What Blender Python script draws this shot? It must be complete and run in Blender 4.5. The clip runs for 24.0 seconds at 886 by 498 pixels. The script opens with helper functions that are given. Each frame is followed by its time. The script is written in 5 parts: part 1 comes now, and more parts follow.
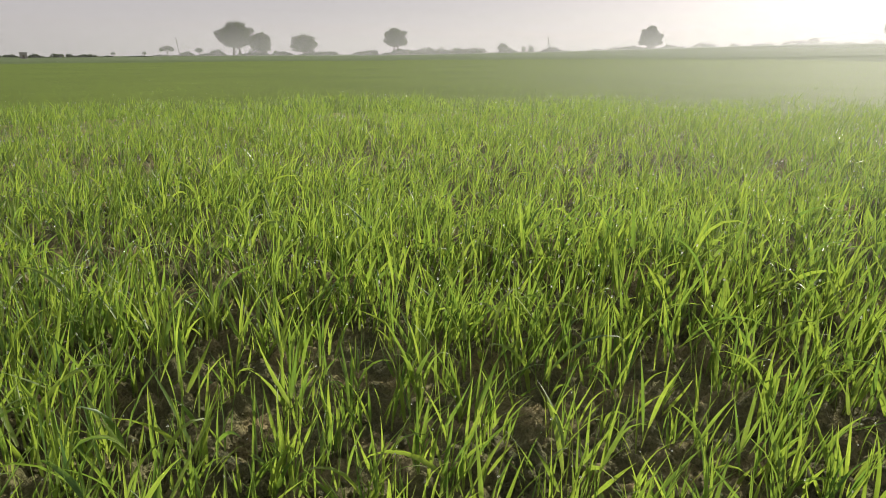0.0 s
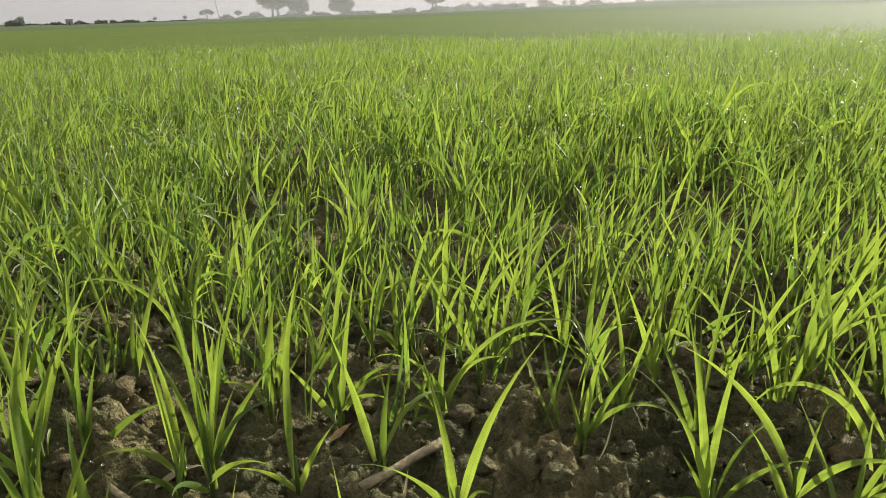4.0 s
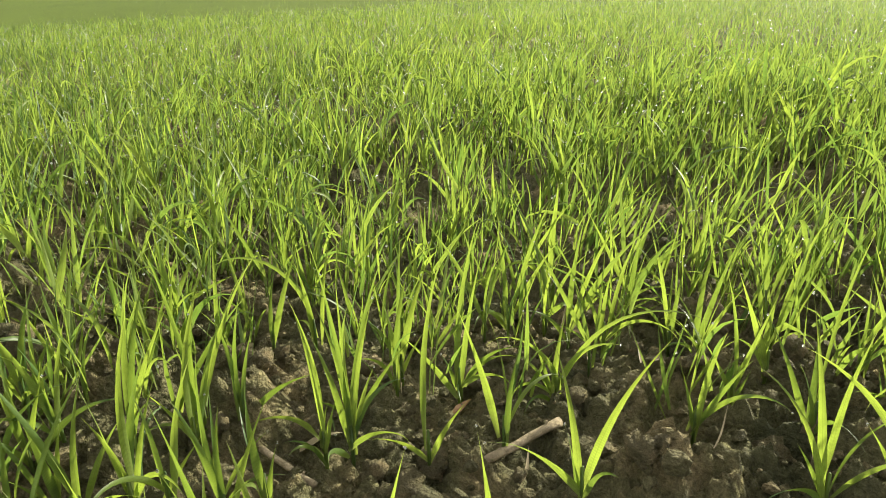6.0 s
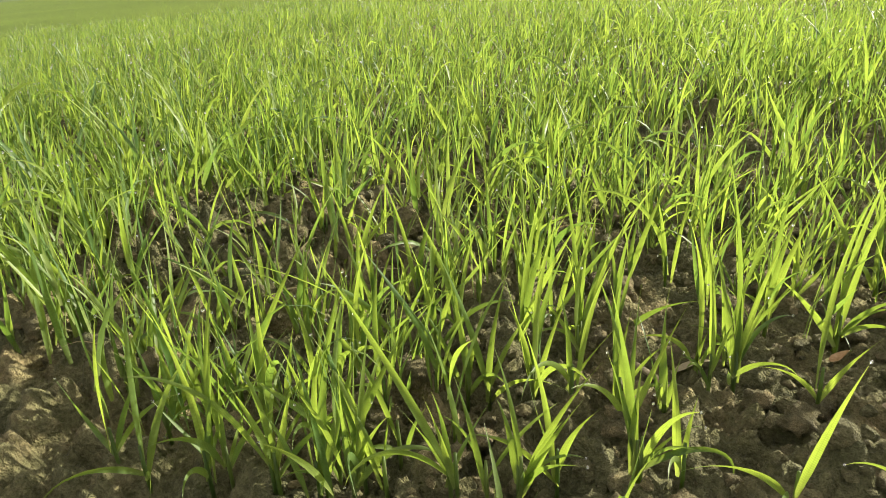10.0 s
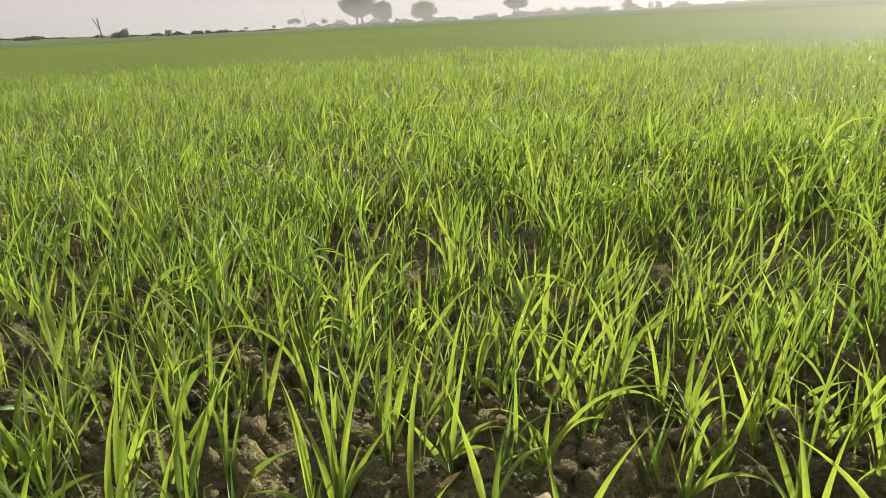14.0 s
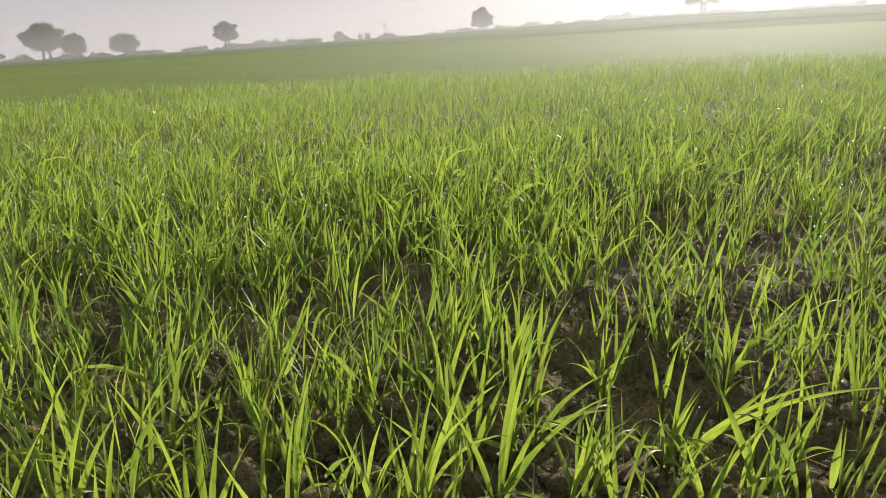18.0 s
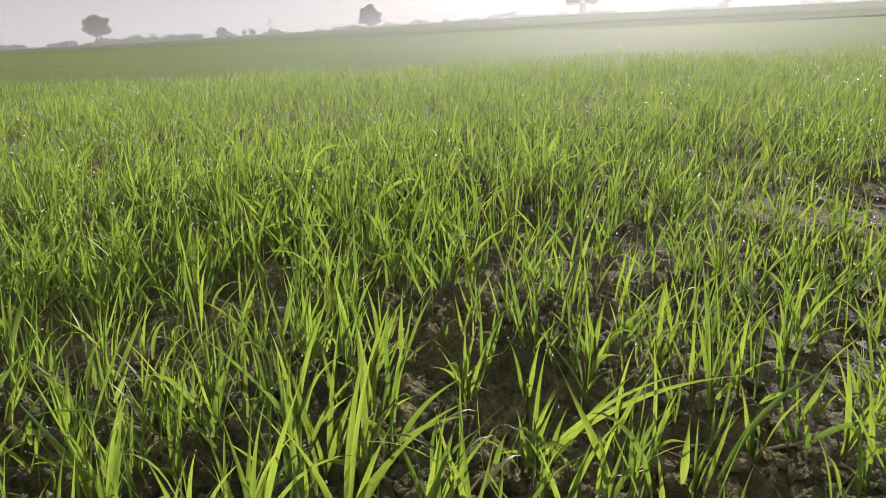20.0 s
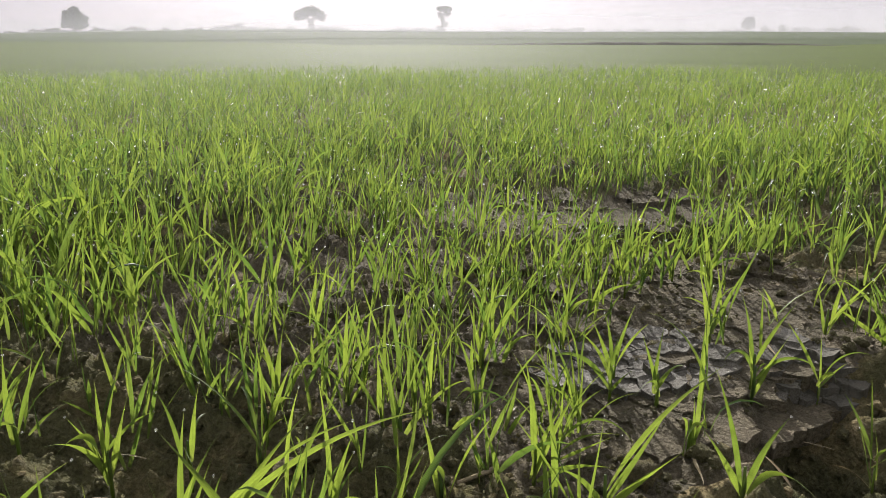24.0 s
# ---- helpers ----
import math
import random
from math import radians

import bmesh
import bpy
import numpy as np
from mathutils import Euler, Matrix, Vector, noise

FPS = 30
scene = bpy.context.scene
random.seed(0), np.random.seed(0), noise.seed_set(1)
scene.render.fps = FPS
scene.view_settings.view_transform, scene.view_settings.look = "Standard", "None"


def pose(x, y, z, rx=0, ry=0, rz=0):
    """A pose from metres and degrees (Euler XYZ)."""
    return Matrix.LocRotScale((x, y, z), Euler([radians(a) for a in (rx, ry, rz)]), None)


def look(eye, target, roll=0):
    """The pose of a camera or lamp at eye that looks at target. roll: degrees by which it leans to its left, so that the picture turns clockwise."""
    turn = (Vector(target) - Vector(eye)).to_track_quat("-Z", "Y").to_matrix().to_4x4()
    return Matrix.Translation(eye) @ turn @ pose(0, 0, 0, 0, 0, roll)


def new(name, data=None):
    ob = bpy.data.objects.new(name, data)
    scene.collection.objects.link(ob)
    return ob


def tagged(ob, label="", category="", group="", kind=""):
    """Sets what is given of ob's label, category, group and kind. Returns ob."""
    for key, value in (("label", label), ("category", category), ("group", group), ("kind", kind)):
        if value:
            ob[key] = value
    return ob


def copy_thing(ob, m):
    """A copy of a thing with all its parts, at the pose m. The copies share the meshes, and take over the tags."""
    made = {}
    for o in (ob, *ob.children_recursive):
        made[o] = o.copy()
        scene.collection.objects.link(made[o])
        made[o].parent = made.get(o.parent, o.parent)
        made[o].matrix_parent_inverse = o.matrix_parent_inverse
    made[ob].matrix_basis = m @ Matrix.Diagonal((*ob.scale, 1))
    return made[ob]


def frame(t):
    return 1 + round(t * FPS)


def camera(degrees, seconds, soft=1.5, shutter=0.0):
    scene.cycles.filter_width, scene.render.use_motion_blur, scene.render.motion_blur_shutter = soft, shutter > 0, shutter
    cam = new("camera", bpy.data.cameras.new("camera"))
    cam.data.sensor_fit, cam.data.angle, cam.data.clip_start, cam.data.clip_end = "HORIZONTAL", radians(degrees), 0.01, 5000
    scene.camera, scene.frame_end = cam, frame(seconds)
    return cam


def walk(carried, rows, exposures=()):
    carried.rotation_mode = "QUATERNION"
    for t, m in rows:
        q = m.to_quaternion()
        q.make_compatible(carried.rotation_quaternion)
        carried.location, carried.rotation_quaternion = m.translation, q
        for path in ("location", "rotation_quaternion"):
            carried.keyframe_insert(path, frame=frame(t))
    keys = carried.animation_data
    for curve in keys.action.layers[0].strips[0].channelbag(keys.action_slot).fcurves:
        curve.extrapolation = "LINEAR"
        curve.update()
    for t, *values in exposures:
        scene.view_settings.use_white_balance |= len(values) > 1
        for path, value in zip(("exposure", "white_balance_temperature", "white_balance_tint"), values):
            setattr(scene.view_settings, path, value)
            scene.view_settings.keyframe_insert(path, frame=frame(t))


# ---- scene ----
cam = camera(65.4, 24.0, soft=0.5)
PATH = [
    (0, (0.152, 0.123, 0.458), (-0.02, 2.041, -0.084), -0.3),
    (0.5, (0.161, 0.093, 0.436), (-0.023, 2.014, -0.092), -0.8),
    (1, (0.202, 0.044, 0.342), (-0.031, 1.955, -0.2), -0.9),
    (1.5, (0.22, 0.025, 0.27), (0.047, 1.914, -0.365), -2.2),
    (3.5, (0.184, -0.038, 0.268), (-0.048, 1.876, -0.264), -2.3),
    (4, (0.161, -0.056, 0.313), (-0.126, 1.814, -0.335), -1.9),
    (4.5, (0.151, -0.067, 0.344), (-0.212, 1.767, -0.365), -2.7),
    (5, (0.148, -0.073, 0.353), (-0.249, 1.739, -0.395), -3.1),
    (5.5, (0.142, -0.075, 0.351), (-0.268, 1.732, -0.401), -3.1),
    (6, (0.124, -0.087, 0.349), (-0.354, 1.705, -0.398), -2.9),
    (6.5, (0.108, -0.096, 0.346), (-0.437, 1.68, -0.396), -3.0),
    (7, (0.098, -0.106, 0.346), (-0.523, 1.646, -0.392), -3.5),
    (7.5, (0.086, -0.118, 0.335), (-0.606, 1.607, -0.403), -3.5),
    (8, (0.07, -0.131, 0.332), (-0.699, 1.557, -0.415), -3.9),
    (8.5, (0.051, -0.145, 0.331), (-0.791, 1.503, -0.426), -3.6),
    (9, (0.033, -0.165, 0.332), (-0.902, 1.429, -0.433), -4.5),
    (9.5, (0.013, -0.184, 0.332), (-1.032, 1.331, -0.452), -5.2),
    (11.5, (0.021, -0.183, 0.341), (-0.993, 1.383, -0.38), -5.1),
    (12, (0.066, -0.134, 0.349), (-0.847, 1.498, -0.361), -5.0),
    (12.5, (0.083, -0.121, 0.353), (-0.74, 1.57, -0.328), -4.6),
    (13, (0.104, -0.103, 0.369), (-0.621, 1.636, -0.301), -4.6),
    (13.5, (0.124, -0.094, 0.373), (-0.475, 1.702, -0.27), -3.9),
    (14, (0.14, -0.085, 0.375), (-0.365, 1.746, -0.251), -2.9),
    (14.5, (0.152, -0.081, 0.376), (-0.308, 1.766, -0.238), -2.4),
    (15, (0.169, -0.074, 0.38), (-0.239, 1.788, -0.227), -2.6),
    (15.5, (0.199, -0.054, 0.382), (-0.096, 1.83, -0.22), -2.9),
    (16, (0.236, -0.011, 0.37), (0.107, 1.893, -0.228), -2.6),
    (16.5, (0.267, -0.006, 0.376), (0.232, 1.902, -0.222), -2.8),
    (17, (0.296, 0.0, 0.376), (0.347, 1.905, -0.23), -3.0),
    (17.5, (0.32, 0.004, 0.383), (0.466, 1.911, -0.204), -2.8),
    (18, (0.349, 0.014, 0.383), (0.577, 1.912, -0.203), -3.4),
    (18.5, (0.366, 0.026, 0.38), (0.693, 1.908, -0.215), -3.3),
    (19, (0.377, 0.03, 0.377), (0.783, 1.893, -0.226), -3.1),
    (19.5, (0.388, 0.037, 0.375), (0.855, 1.884, -0.234), -2.9),
    (21.5, (0.451, 0.089, 0.341), (1.115, 1.88, -0.252), -2.4),
    (22, (0.463, 0.092, 0.338), (1.184, 1.862, -0.251), -1.9),
    (22.5, (0.473, 0.095, 0.338), (1.262, 1.836, -0.253), -1.5),
    (23, (0.484, 0.1, 0.34), (1.362, 1.798, -0.247), -1.2),
    (23.5, (0.499, 0.107, 0.339), (1.529, 1.726, -0.224), -0.4),
    (24, (0.516, 0.116, 0.339), (1.689, 1.627, -0.247), -0.0),
]
EXPOSURES = ((0, 0.66, 6250, 12), (1, 0.51, 6200, 12), (1.5, 0.57, 6350, 12), (3.5, 0.68, 6300, 11), (4, 0.79, 6150, 11), (4.5, 1.03, 6150, 11),
             (5, 1.22, 6200, 12), (7, 1.32, 6250, 12), (9.5, 1.52, 6350, 12), (11.5, 1.52, 6350, 12), (12.5, 1.38, 6350, 12), (14, 1.05, 6400, 14), (17, 0.74, 6250, 16),
             (19, 0.68, 6150, 17), (21.5, 0.60, 5850, 19), (24, 0.52, 5850, 19))
walk(cam, [(t, look(eye, target, roll)) for t, eye, target, roll in PATH], EXPOSURES)


# ---- light ----
SUN_AZ, SUN_EL = 33.0, 21.0      # degrees clockwise from +y, degrees above the horizon
world = bpy.data.worlds.new("sky")
scene.world = world
world.use_nodes = True
wn = world.node_tree
sky = wn.nodes.new("ShaderNodeTexSky")
sky.sky_type, sky.sun_disc = "NISHITA", False
sky.sun_elevation, sky.sun_rotation = radians(SUN_EL), radians(SUN_AZ)
sky.air_density, sky.dust_density, sky.ozone_density = 1.0, 2.0, 1.0
grey = wn.nodes.new("ShaderNodeHueSaturation")      # thick morning haze takes most of the blue and gold out of the sky
grey.inputs["Saturation"].default_value, grey.inputs["Value"].default_value = 0.40, 0.19
wn.links.new(sky.outputs[0], grey.inputs["Color"])
veil = wn.nodes.new("ShaderNodeMix")
veil.data_type, veil.blend_type = "RGBA", "ADD"
veil.inputs[0].default_value = 1.0
up = wn.nodes.new("ShaderNodeTexCoord")
height = wn.nodes.new("ShaderNodeSeparateXYZ")
wn.links.new(up.outputs["Generated"], height.inputs[0])
overhead = wn.nodes.new("ShaderNodeMapRange")      # a hazy sky is half as bright again overhead as at the horizon
for key, v in (("From Min", 0.0), ("From Max", 1.0), ("To Min", 1.0), ("To Max", 1.5)):
    overhead.inputs[key].default_value = v
wn.links.new(height.outputs[2], overhead.inputs["Value"])
haze = wn.nodes.new("ShaderNodeVectorMath")
haze.operation = "SCALE"
haze.inputs[0].default_value = (3.58, 3.30, 3.18)
wn.links.new(overhead.outputs[0], haze.inputs["Scale"])
wn.links.new(haze.outputs[0], veil.inputs[7])
wn.links.new(grey.outputs[0], veil.inputs[6])
wn.links.new(veil.outputs[2], wn.nodes["Background"].inputs[0])
wn.nodes["Background"].inputs[1].default_value = 0.078
sun = new("sun", bpy.data.lights.new("sun", "SUN"))
sun.data.energy, sun.data.angle, sun.data.color = 4.7, radians(1.2), (1.0, 0.92, 0.77)
sun_from = Vector((math.sin(radians(SUN_AZ)), math.cos(radians(SUN_AZ)), math.tan(radians(SUN_EL))))
sun.matrix_world = look(sun_from * 50, (0, 0, 0))


# ---- materials ----
def shader(name):
    m = bpy.data.materials.new(name)
    m.use_nodes = True
    t = m.node_tree
    return m, t, t.nodes["Principled BSDF"]


def node(t, kind, **values):
    n = t.nodes.new(kind)
    for key, v in values.items():
        n.inputs[key.replace("_", " ")].default_value = v
    return n


def noise_node(t, scale, detail=4.0, rough=0.6, coords="Object"):
    c = t.nodes.new("ShaderNodeTexCoord")
    n = node(t, "ShaderNodeTexNoise", Scale=scale, Detail=detail, Roughness=rough)
    t.links.new(c.outputs[coords], n.inputs["Vector"])
    return n


def ramp(t, source, stops):
    r = t.nodes.new("ShaderNodeValToRGB")
    while len(r.color_ramp.elements) < len(stops):
        r.color_ramp.elements.new(0.5)
    for e, (p, c) in zip(r.color_ramp.elements, stops):
        e.position, e.color = p, (*c, 1)
    t.links.new(source, r.inputs[0])
    return r


def mixed(t, a, b, fac=0.5, how="MIX"):
    m = t.nodes.new("ShaderNodeMix")
    m.data_type, m.blend_type = "RGBA", how
    for socket, v in ((m.inputs[0], fac), (m.inputs[6], a), (m.inputs[7], b)):
        if isinstance(v, (float, tuple)):
            socket.default_value = v if isinstance(v, float) else (*v, 1)
        else:
            t.links.new(v, socket)
    return m.outputs[2]


def bump(t, bsdf, source, strength, distance):
    b = node(t, "ShaderNodeBump", Strength=strength, Distance=distance)
    t.links.new(source, b.inputs["Height"])
    t.links.new(b.outputs[0], bsdf.inputs["Normal"])


def leaf_material(name, young, old, through_young, through_old, tip, per_object, share=0.5, gloss=0.38):
    """A thin blade that lets light through; each blade has a shade of its own, and its tip yellows."""
    m, t, p = shader(name)
    if per_object:
        pick = t.nodes.new("ShaderNodeObjectInfo").outputs["Random"]
    else:
        pick = t.nodes.new("ShaderNodeNewGeometry").outputs["Random Per Island"]
    along = t.nodes.new("ShaderNodeAttribute")
    along.attribute_name = "along"
    tips = ramp(t, along.outputs["Fac"], [(0.0, (0.25,) * 3), (0.22, (0, 0, 0)), (0.88, (0, 0, 0)), (1.0, (0.4,) * 3)])
    streak = noise_node(t, 60.0, 3.0)
    colour = mixed(t, young, old, pick)
    colour = mixed(t, colour, tip, tips.outputs[0])
    colour = mixed(t, colour, ramp(t, streak.outputs[0], [(0.3, (0.6,) * 3), (0.7, (1.25,) * 3)]).outputs[0], 0.6, "MULTIPLY")
    glow = mixed(t, through_young, through_old, pick)
    glow = mixed(t, glow, tip, tips.outputs[0])
    across = t.nodes.new("ShaderNodeAttribute")
    across.attribute_name = "across"
    wave = t.nodes.new("ShaderNodeMath")
    wave.operation = "MULTIPLY"
    wave.inputs[1].default_value = 26.0
    t.links.new(across.outputs["Fac"], wave.inputs[0])
    ribs = t.nodes.new("ShaderNodeMath")
    ribs.operation = "SINE"
    t.links.new(wave.outputs[0], ribs.inputs[0])
    veins = ramp(t, ribs.outputs[0], [(0.0, (0.88,) * 3), (0.8, (1.2,) * 3)])
    patchy = ramp(t, streak.outputs[0], [(0.3, (0.8,) * 3), (0.7, (1.25,) * 3)])
    colour = mixed(t, colour, veins.outputs[0], 0.8, "MULTIPLY")
    glow = mixed(t, glow, veins.outputs[0], 0.8, "MULTIPLY")
    glow = mixed(t, glow, patchy.outputs[0], 0.7, "MULTIPLY")
    span = t.nodes.new("ShaderNodeMath")
    span.operation = "ABSOLUTE"
    t.links.new(across.outputs["Fac"], span.inputs[0])
    rib = ramp(t, span.outputs[0], [(0.0, (1,) * 3), (0.10, (0, 0, 0))])
    glow = mixed(t, glow, (0.62 * through_young[0], 0.62 * through_young[1], 0.62 * through_young[2]), rib.outputs[0])
    t.links.new(colour, p.inputs["Base Color"])
    p.inputs["Roughness"].default_value = 0.46
    p.inputs["Specular IOR Level"].default_value = gloss
    tr = t.nodes.new("ShaderNodeBsdfTranslucent")
    t.links.new(glow, tr.inputs[0])
    mix = t.nodes.new("ShaderNodeMixShader")
    mix.inputs[0].default_value = share
    t.links.new(p.outputs[0], mix.inputs[1])
    t.links.new(tr.outputs[0], mix.inputs[2])
    t.links.new(mix.outputs[0], t.nodes["Material Output"].inputs[0])
    return m


LEAF = dict(young=(0.185, 0.25, 0.058), old=(0.066, 0.132, 0.040), through_young=(0.365, 0.485, 0.05),
            through_old=(0.19, 0.28, 0.030), tip=(0.36, 0.34, 0.12))
blade_mat = leaf_material("wheat_blade", per_object=True, **LEAF)
CROP_LEAF = dict(LEAF, through_young=(0.36, 0.475, 0.052), through_old=(0.165, 0.28, 0.036))      # through colours slightly less red than in the margin plants
crop_mat = leaf_material("wheat_crop_blade", per_object=False, **CROP_LEAF)
dry_mat = leaf_material("dry_blade", (0.42, 0.36, 0.20), (0.34, 0.27, 0.14), (0.35, 0.28, 0.12), (0.3, 0.22, 0.1), (0.4, 0.33, 0.2), True, 0.3)
tree_mat = leaf_material("tree_leaf", (0.07, 0.10, 0.035), (0.05, 0.075, 0.03), (0.10, 0.13, 0.03), (0.07, 0.10, 0.03), (0.07, 0.10, 0.03), False, 0.35, 0.08)


def soil_material(name, dark, mid, pale, scale=9.0, rough=0.95, bump_m=0.011):
    m, t, p = shader(name)
    broad = noise_node(t, scale, 6.0, 0.65)
    fine = noise_node(t, scale * 22, 5.0, 0.7)
    grit = noise_node(t, scale * 90, 2.0, 0.6)
    c = ramp(t, broad.outputs[0], [(0.30, dark), (0.52, mid), (0.74, pale)])
    f = ramp(t, fine.outputs[0], [(0.25, (0.45,) * 3), (0.55, (1.0,) * 3), (0.8, (1.5,) * 3)])
    g = ramp(t, grit.outputs[0], [(0.35, (0.7,) * 3), (0.75, (1.3,) * 3)])
    col = mixed(t, c.outputs[0], f.outputs[0], 0.85, "MULTIPLY")
    col = mixed(t, col, g.outputs[0], 0.6, "MULTIPLY")
    t.links.new(col, p.inputs["Base Color"])
    p.inputs["Roughness"].default_value = rough
    p.inputs["Specular IOR Level"].default_value = 0.25
    lumps = noise_node(t, scale * 8, 4.0, 0.7)
    first = t.nodes.new("ShaderNodeMath")
    first.operation = "MULTIPLY_ADD"
    first.inputs[1].default_value = 2.0
    t.links.new(lumps.outputs[0], first.inputs[0])
    t.links.new(fine.outputs[0], first.inputs[2])
    coords = t.nodes.new("ShaderNodeTexCoord")
    height = first.outputs[0]
    for k, amount in ((9, -1.5), (24, -0.9)):
        cells = node(t, "ShaderNodeTexVoronoi", Scale=scale * k)
        t.links.new(coords.outputs["Object"], cells.inputs["Vector"])
        pile = t.nodes.new("ShaderNodeMath")
        pile.operation = "MULTIPLY_ADD"
        pile.inputs[1].default_value = amount
        t.links.new(cells.outputs["Distance"], pile.inputs[0])
        t.links.new(height, pile.inputs[2])
        height = pile.outputs[0]
    add = t.nodes.new("ShaderNodeMath")
    add.operation = "ADD"
    t.links.new(height, add.inputs[0])
    t.links.new(grit.outputs[0], add.inputs[1])
    bump(t, p, add.outputs[0], 0.9, bump_m)
    return m


soil_mat = soil_material("tilled_soil", (0.096, 0.108, 0.048), (0.218, 0.208, 0.090), (0.50, 0.395, 0.190))
crumb_mat = soil_material("soil_crumb", (0.110, 0.117, 0.053), (0.236, 0.219, 0.099), (0.51, 0.402, 0.194), 14.0)
clod_mat = soil_material("soil_clod", (0.128, 0.124, 0.060), (0.262, 0.230, 0.110), (0.52, 0.408, 0.198), 0.9, 0.95, 0.006)
mud_mat = soil_material("dried_mud", (0.122, 0.119, 0.088), (0.196, 0.188, 0.140), (0.290, 0.270, 0.205), 30.0, 0.62, 0.0015)
crust_mat = soil_material("soil_crust", (0.146, 0.134, 0.080), (0.242, 0.214, 0.130), (0.385, 0.326, 0.205), 11.0, 0.9, 0.009)


def mottled(name, stops, scale, rough=0.9, detail=5.0, fine=0.0):
    m, t, p = shader(name)
    n = noise_node(t, scale, detail, 0.65)
    r = ramp(t, n.outputs[0], stops)
    col = r.outputs[0]
    if fine:
        f = ramp(t, noise_node(t, fine, 3.0).outputs[0], [(0.3, (0.65,) * 3), (0.7, (1.3,) * 3)])
        col = mixed(t, col, f.outputs[0], 0.7, "MULTIPLY")
    t.links.new(col, p.inputs["Base Color"])
    p.inputs["Roughness"].default_value = rough
    p.inputs["Specular IOR Level"].default_value = 0.06
    bump(t, p, n.outputs[0], 0.4, 0.02)
    return m


canopy_mat = mottled("far_crop", [(0.3, (0.076, 0.113, 0.013)), (0.7, (0.106, 0.149, 0.019))], 0.35, 0.9, 6.0, 25.0)
outland_mat = mottled("far_fields", [(0.3, (0.065, 0.095, 0.032)), (0.7, (0.095, 0.130, 0.050))], 0.03, 0.95, 6.0, 0.4)
bund_mat = mottled("bund_earth", [(0.3, (0.055, 0.055, 0.03)), (0.7, (0.09, 0.09, 0.05))], 1.5, 0.95)
bark_mat = mottled("bark", [(0.3, (0.07, 0.055, 0.04)), (0.7, (0.13, 0.10, 0.08))], 6.0)
stick_mat = mottled("dry_wood", [(0.3, (0.22, 0.185, 0.105)), (0.5, (0.33, 0.28, 0.17)), (0.7, (0.43, 0.365, 0.23))], 90.0, 0.9, 6.0, 400.0)
scrap_mat = mottled("leaf_litter", [(0.3, (0.28, 0.17, 0.08)), (0.7, (0.46, 0.31, 0.17))], 120.0)
concrete_mat = mottled("weathered_concrete", [(0.3, (0.16, 0.15, 0.14)), (0.7, (0.26, 0.25, 0.23))], 3.0)


def dew_material():
    """Clear water; a white translucent share imitates light gathered from behind and thrown forward."""
    m, t, p = shader("dew")
    p.inputs["Base Color"].default_value = (0.95, 0.97, 0.95, 1)
    p.inputs["Roughness"].default_value = 0.2
    p.inputs["IOR"].default_value = 1.33
    p.inputs["Transmission Weight"].default_value = 1.0
    p.inputs["Specular IOR Level"].default_value = 1.0
    fore = t.nodes.new("ShaderNodeBsdfTranslucent")
    fore.inputs[0].default_value = (0.95, 0.95, 0.92, 1)
    mix = t.nodes.new("ShaderNodeMixShader")
    mix.inputs[0].default_value = 0.10
    t.links.new(p.outputs[0], mix.inputs[1])
    t.links.new(fore.outputs[0], mix.inputs[2])
    t.links.new(mix.outputs[0], t.nodes["Material Output"].inputs[0])
    return m


dew_mat = dew_material()


# ---- the lie of the land ----
def lattice(ix, iy, seed):
    v = np.sin(ix * 127.1 + iy * 311.7 + seed * 74.7) * 43758.5453
    return v - np.floor(v)


def vnoise(x, y, seed=0):
    ix, iy = np.floor(x), np.floor(y)
    fx, fy = x - ix, y - iy
    fx, fy = fx * fx * (3 - 2 * fx), fy * fy * (3 - 2 * fy)
    a, b = lattice(ix, iy, seed), lattice(ix + 1, iy, seed)
    c, d = lattice(ix, iy + 1, seed), lattice(ix + 1, iy + 1, seed)
    return (a * (1 - fx) + b * fx) * (1 - fy) + (c * (1 - fx) + d * fx) * fy


def fbm(x, y, octaves=4, seed=0):
    total, amp = 0.0, 0.5
    for k in range(octaves):
        total = total + amp * vnoise(x * 2 ** k + 3.1 * k, y * 2 ** k - 1.7 * k, seed + k)
        amp *= 0.5
    return total


def domes(x, y, cell, seed):
    """Rounded lumps, one in most cells of a jittered lattice: height in units of the cell."""
    gx, gy = x / cell, y / cell
    ix, iy = np.floor(gx), np.floor(gy)
    best = np.zeros_like(gx)
    for ox in (-1, 0, 1):
        for oy in (-1, 0, 1):
            cx, cy = ix + ox, iy + oy
            px = cx + 0.15 + 0.7 * lattice(cx, cy, seed)
            py = cy + 0.15 + 0.7 * lattice(cx, cy, seed + 1)
            r = 0.25 + 0.5 * lattice(cx, cy, seed + 2)
            d2 = (gx - px) ** 2 + (gy - py) ** 2
            best = np.maximum(best, np.sqrt(np.maximum(r * r - d2, 0)) * (0.5 + 0.6 * lattice(cx, cy, seed + 3)))
    return best


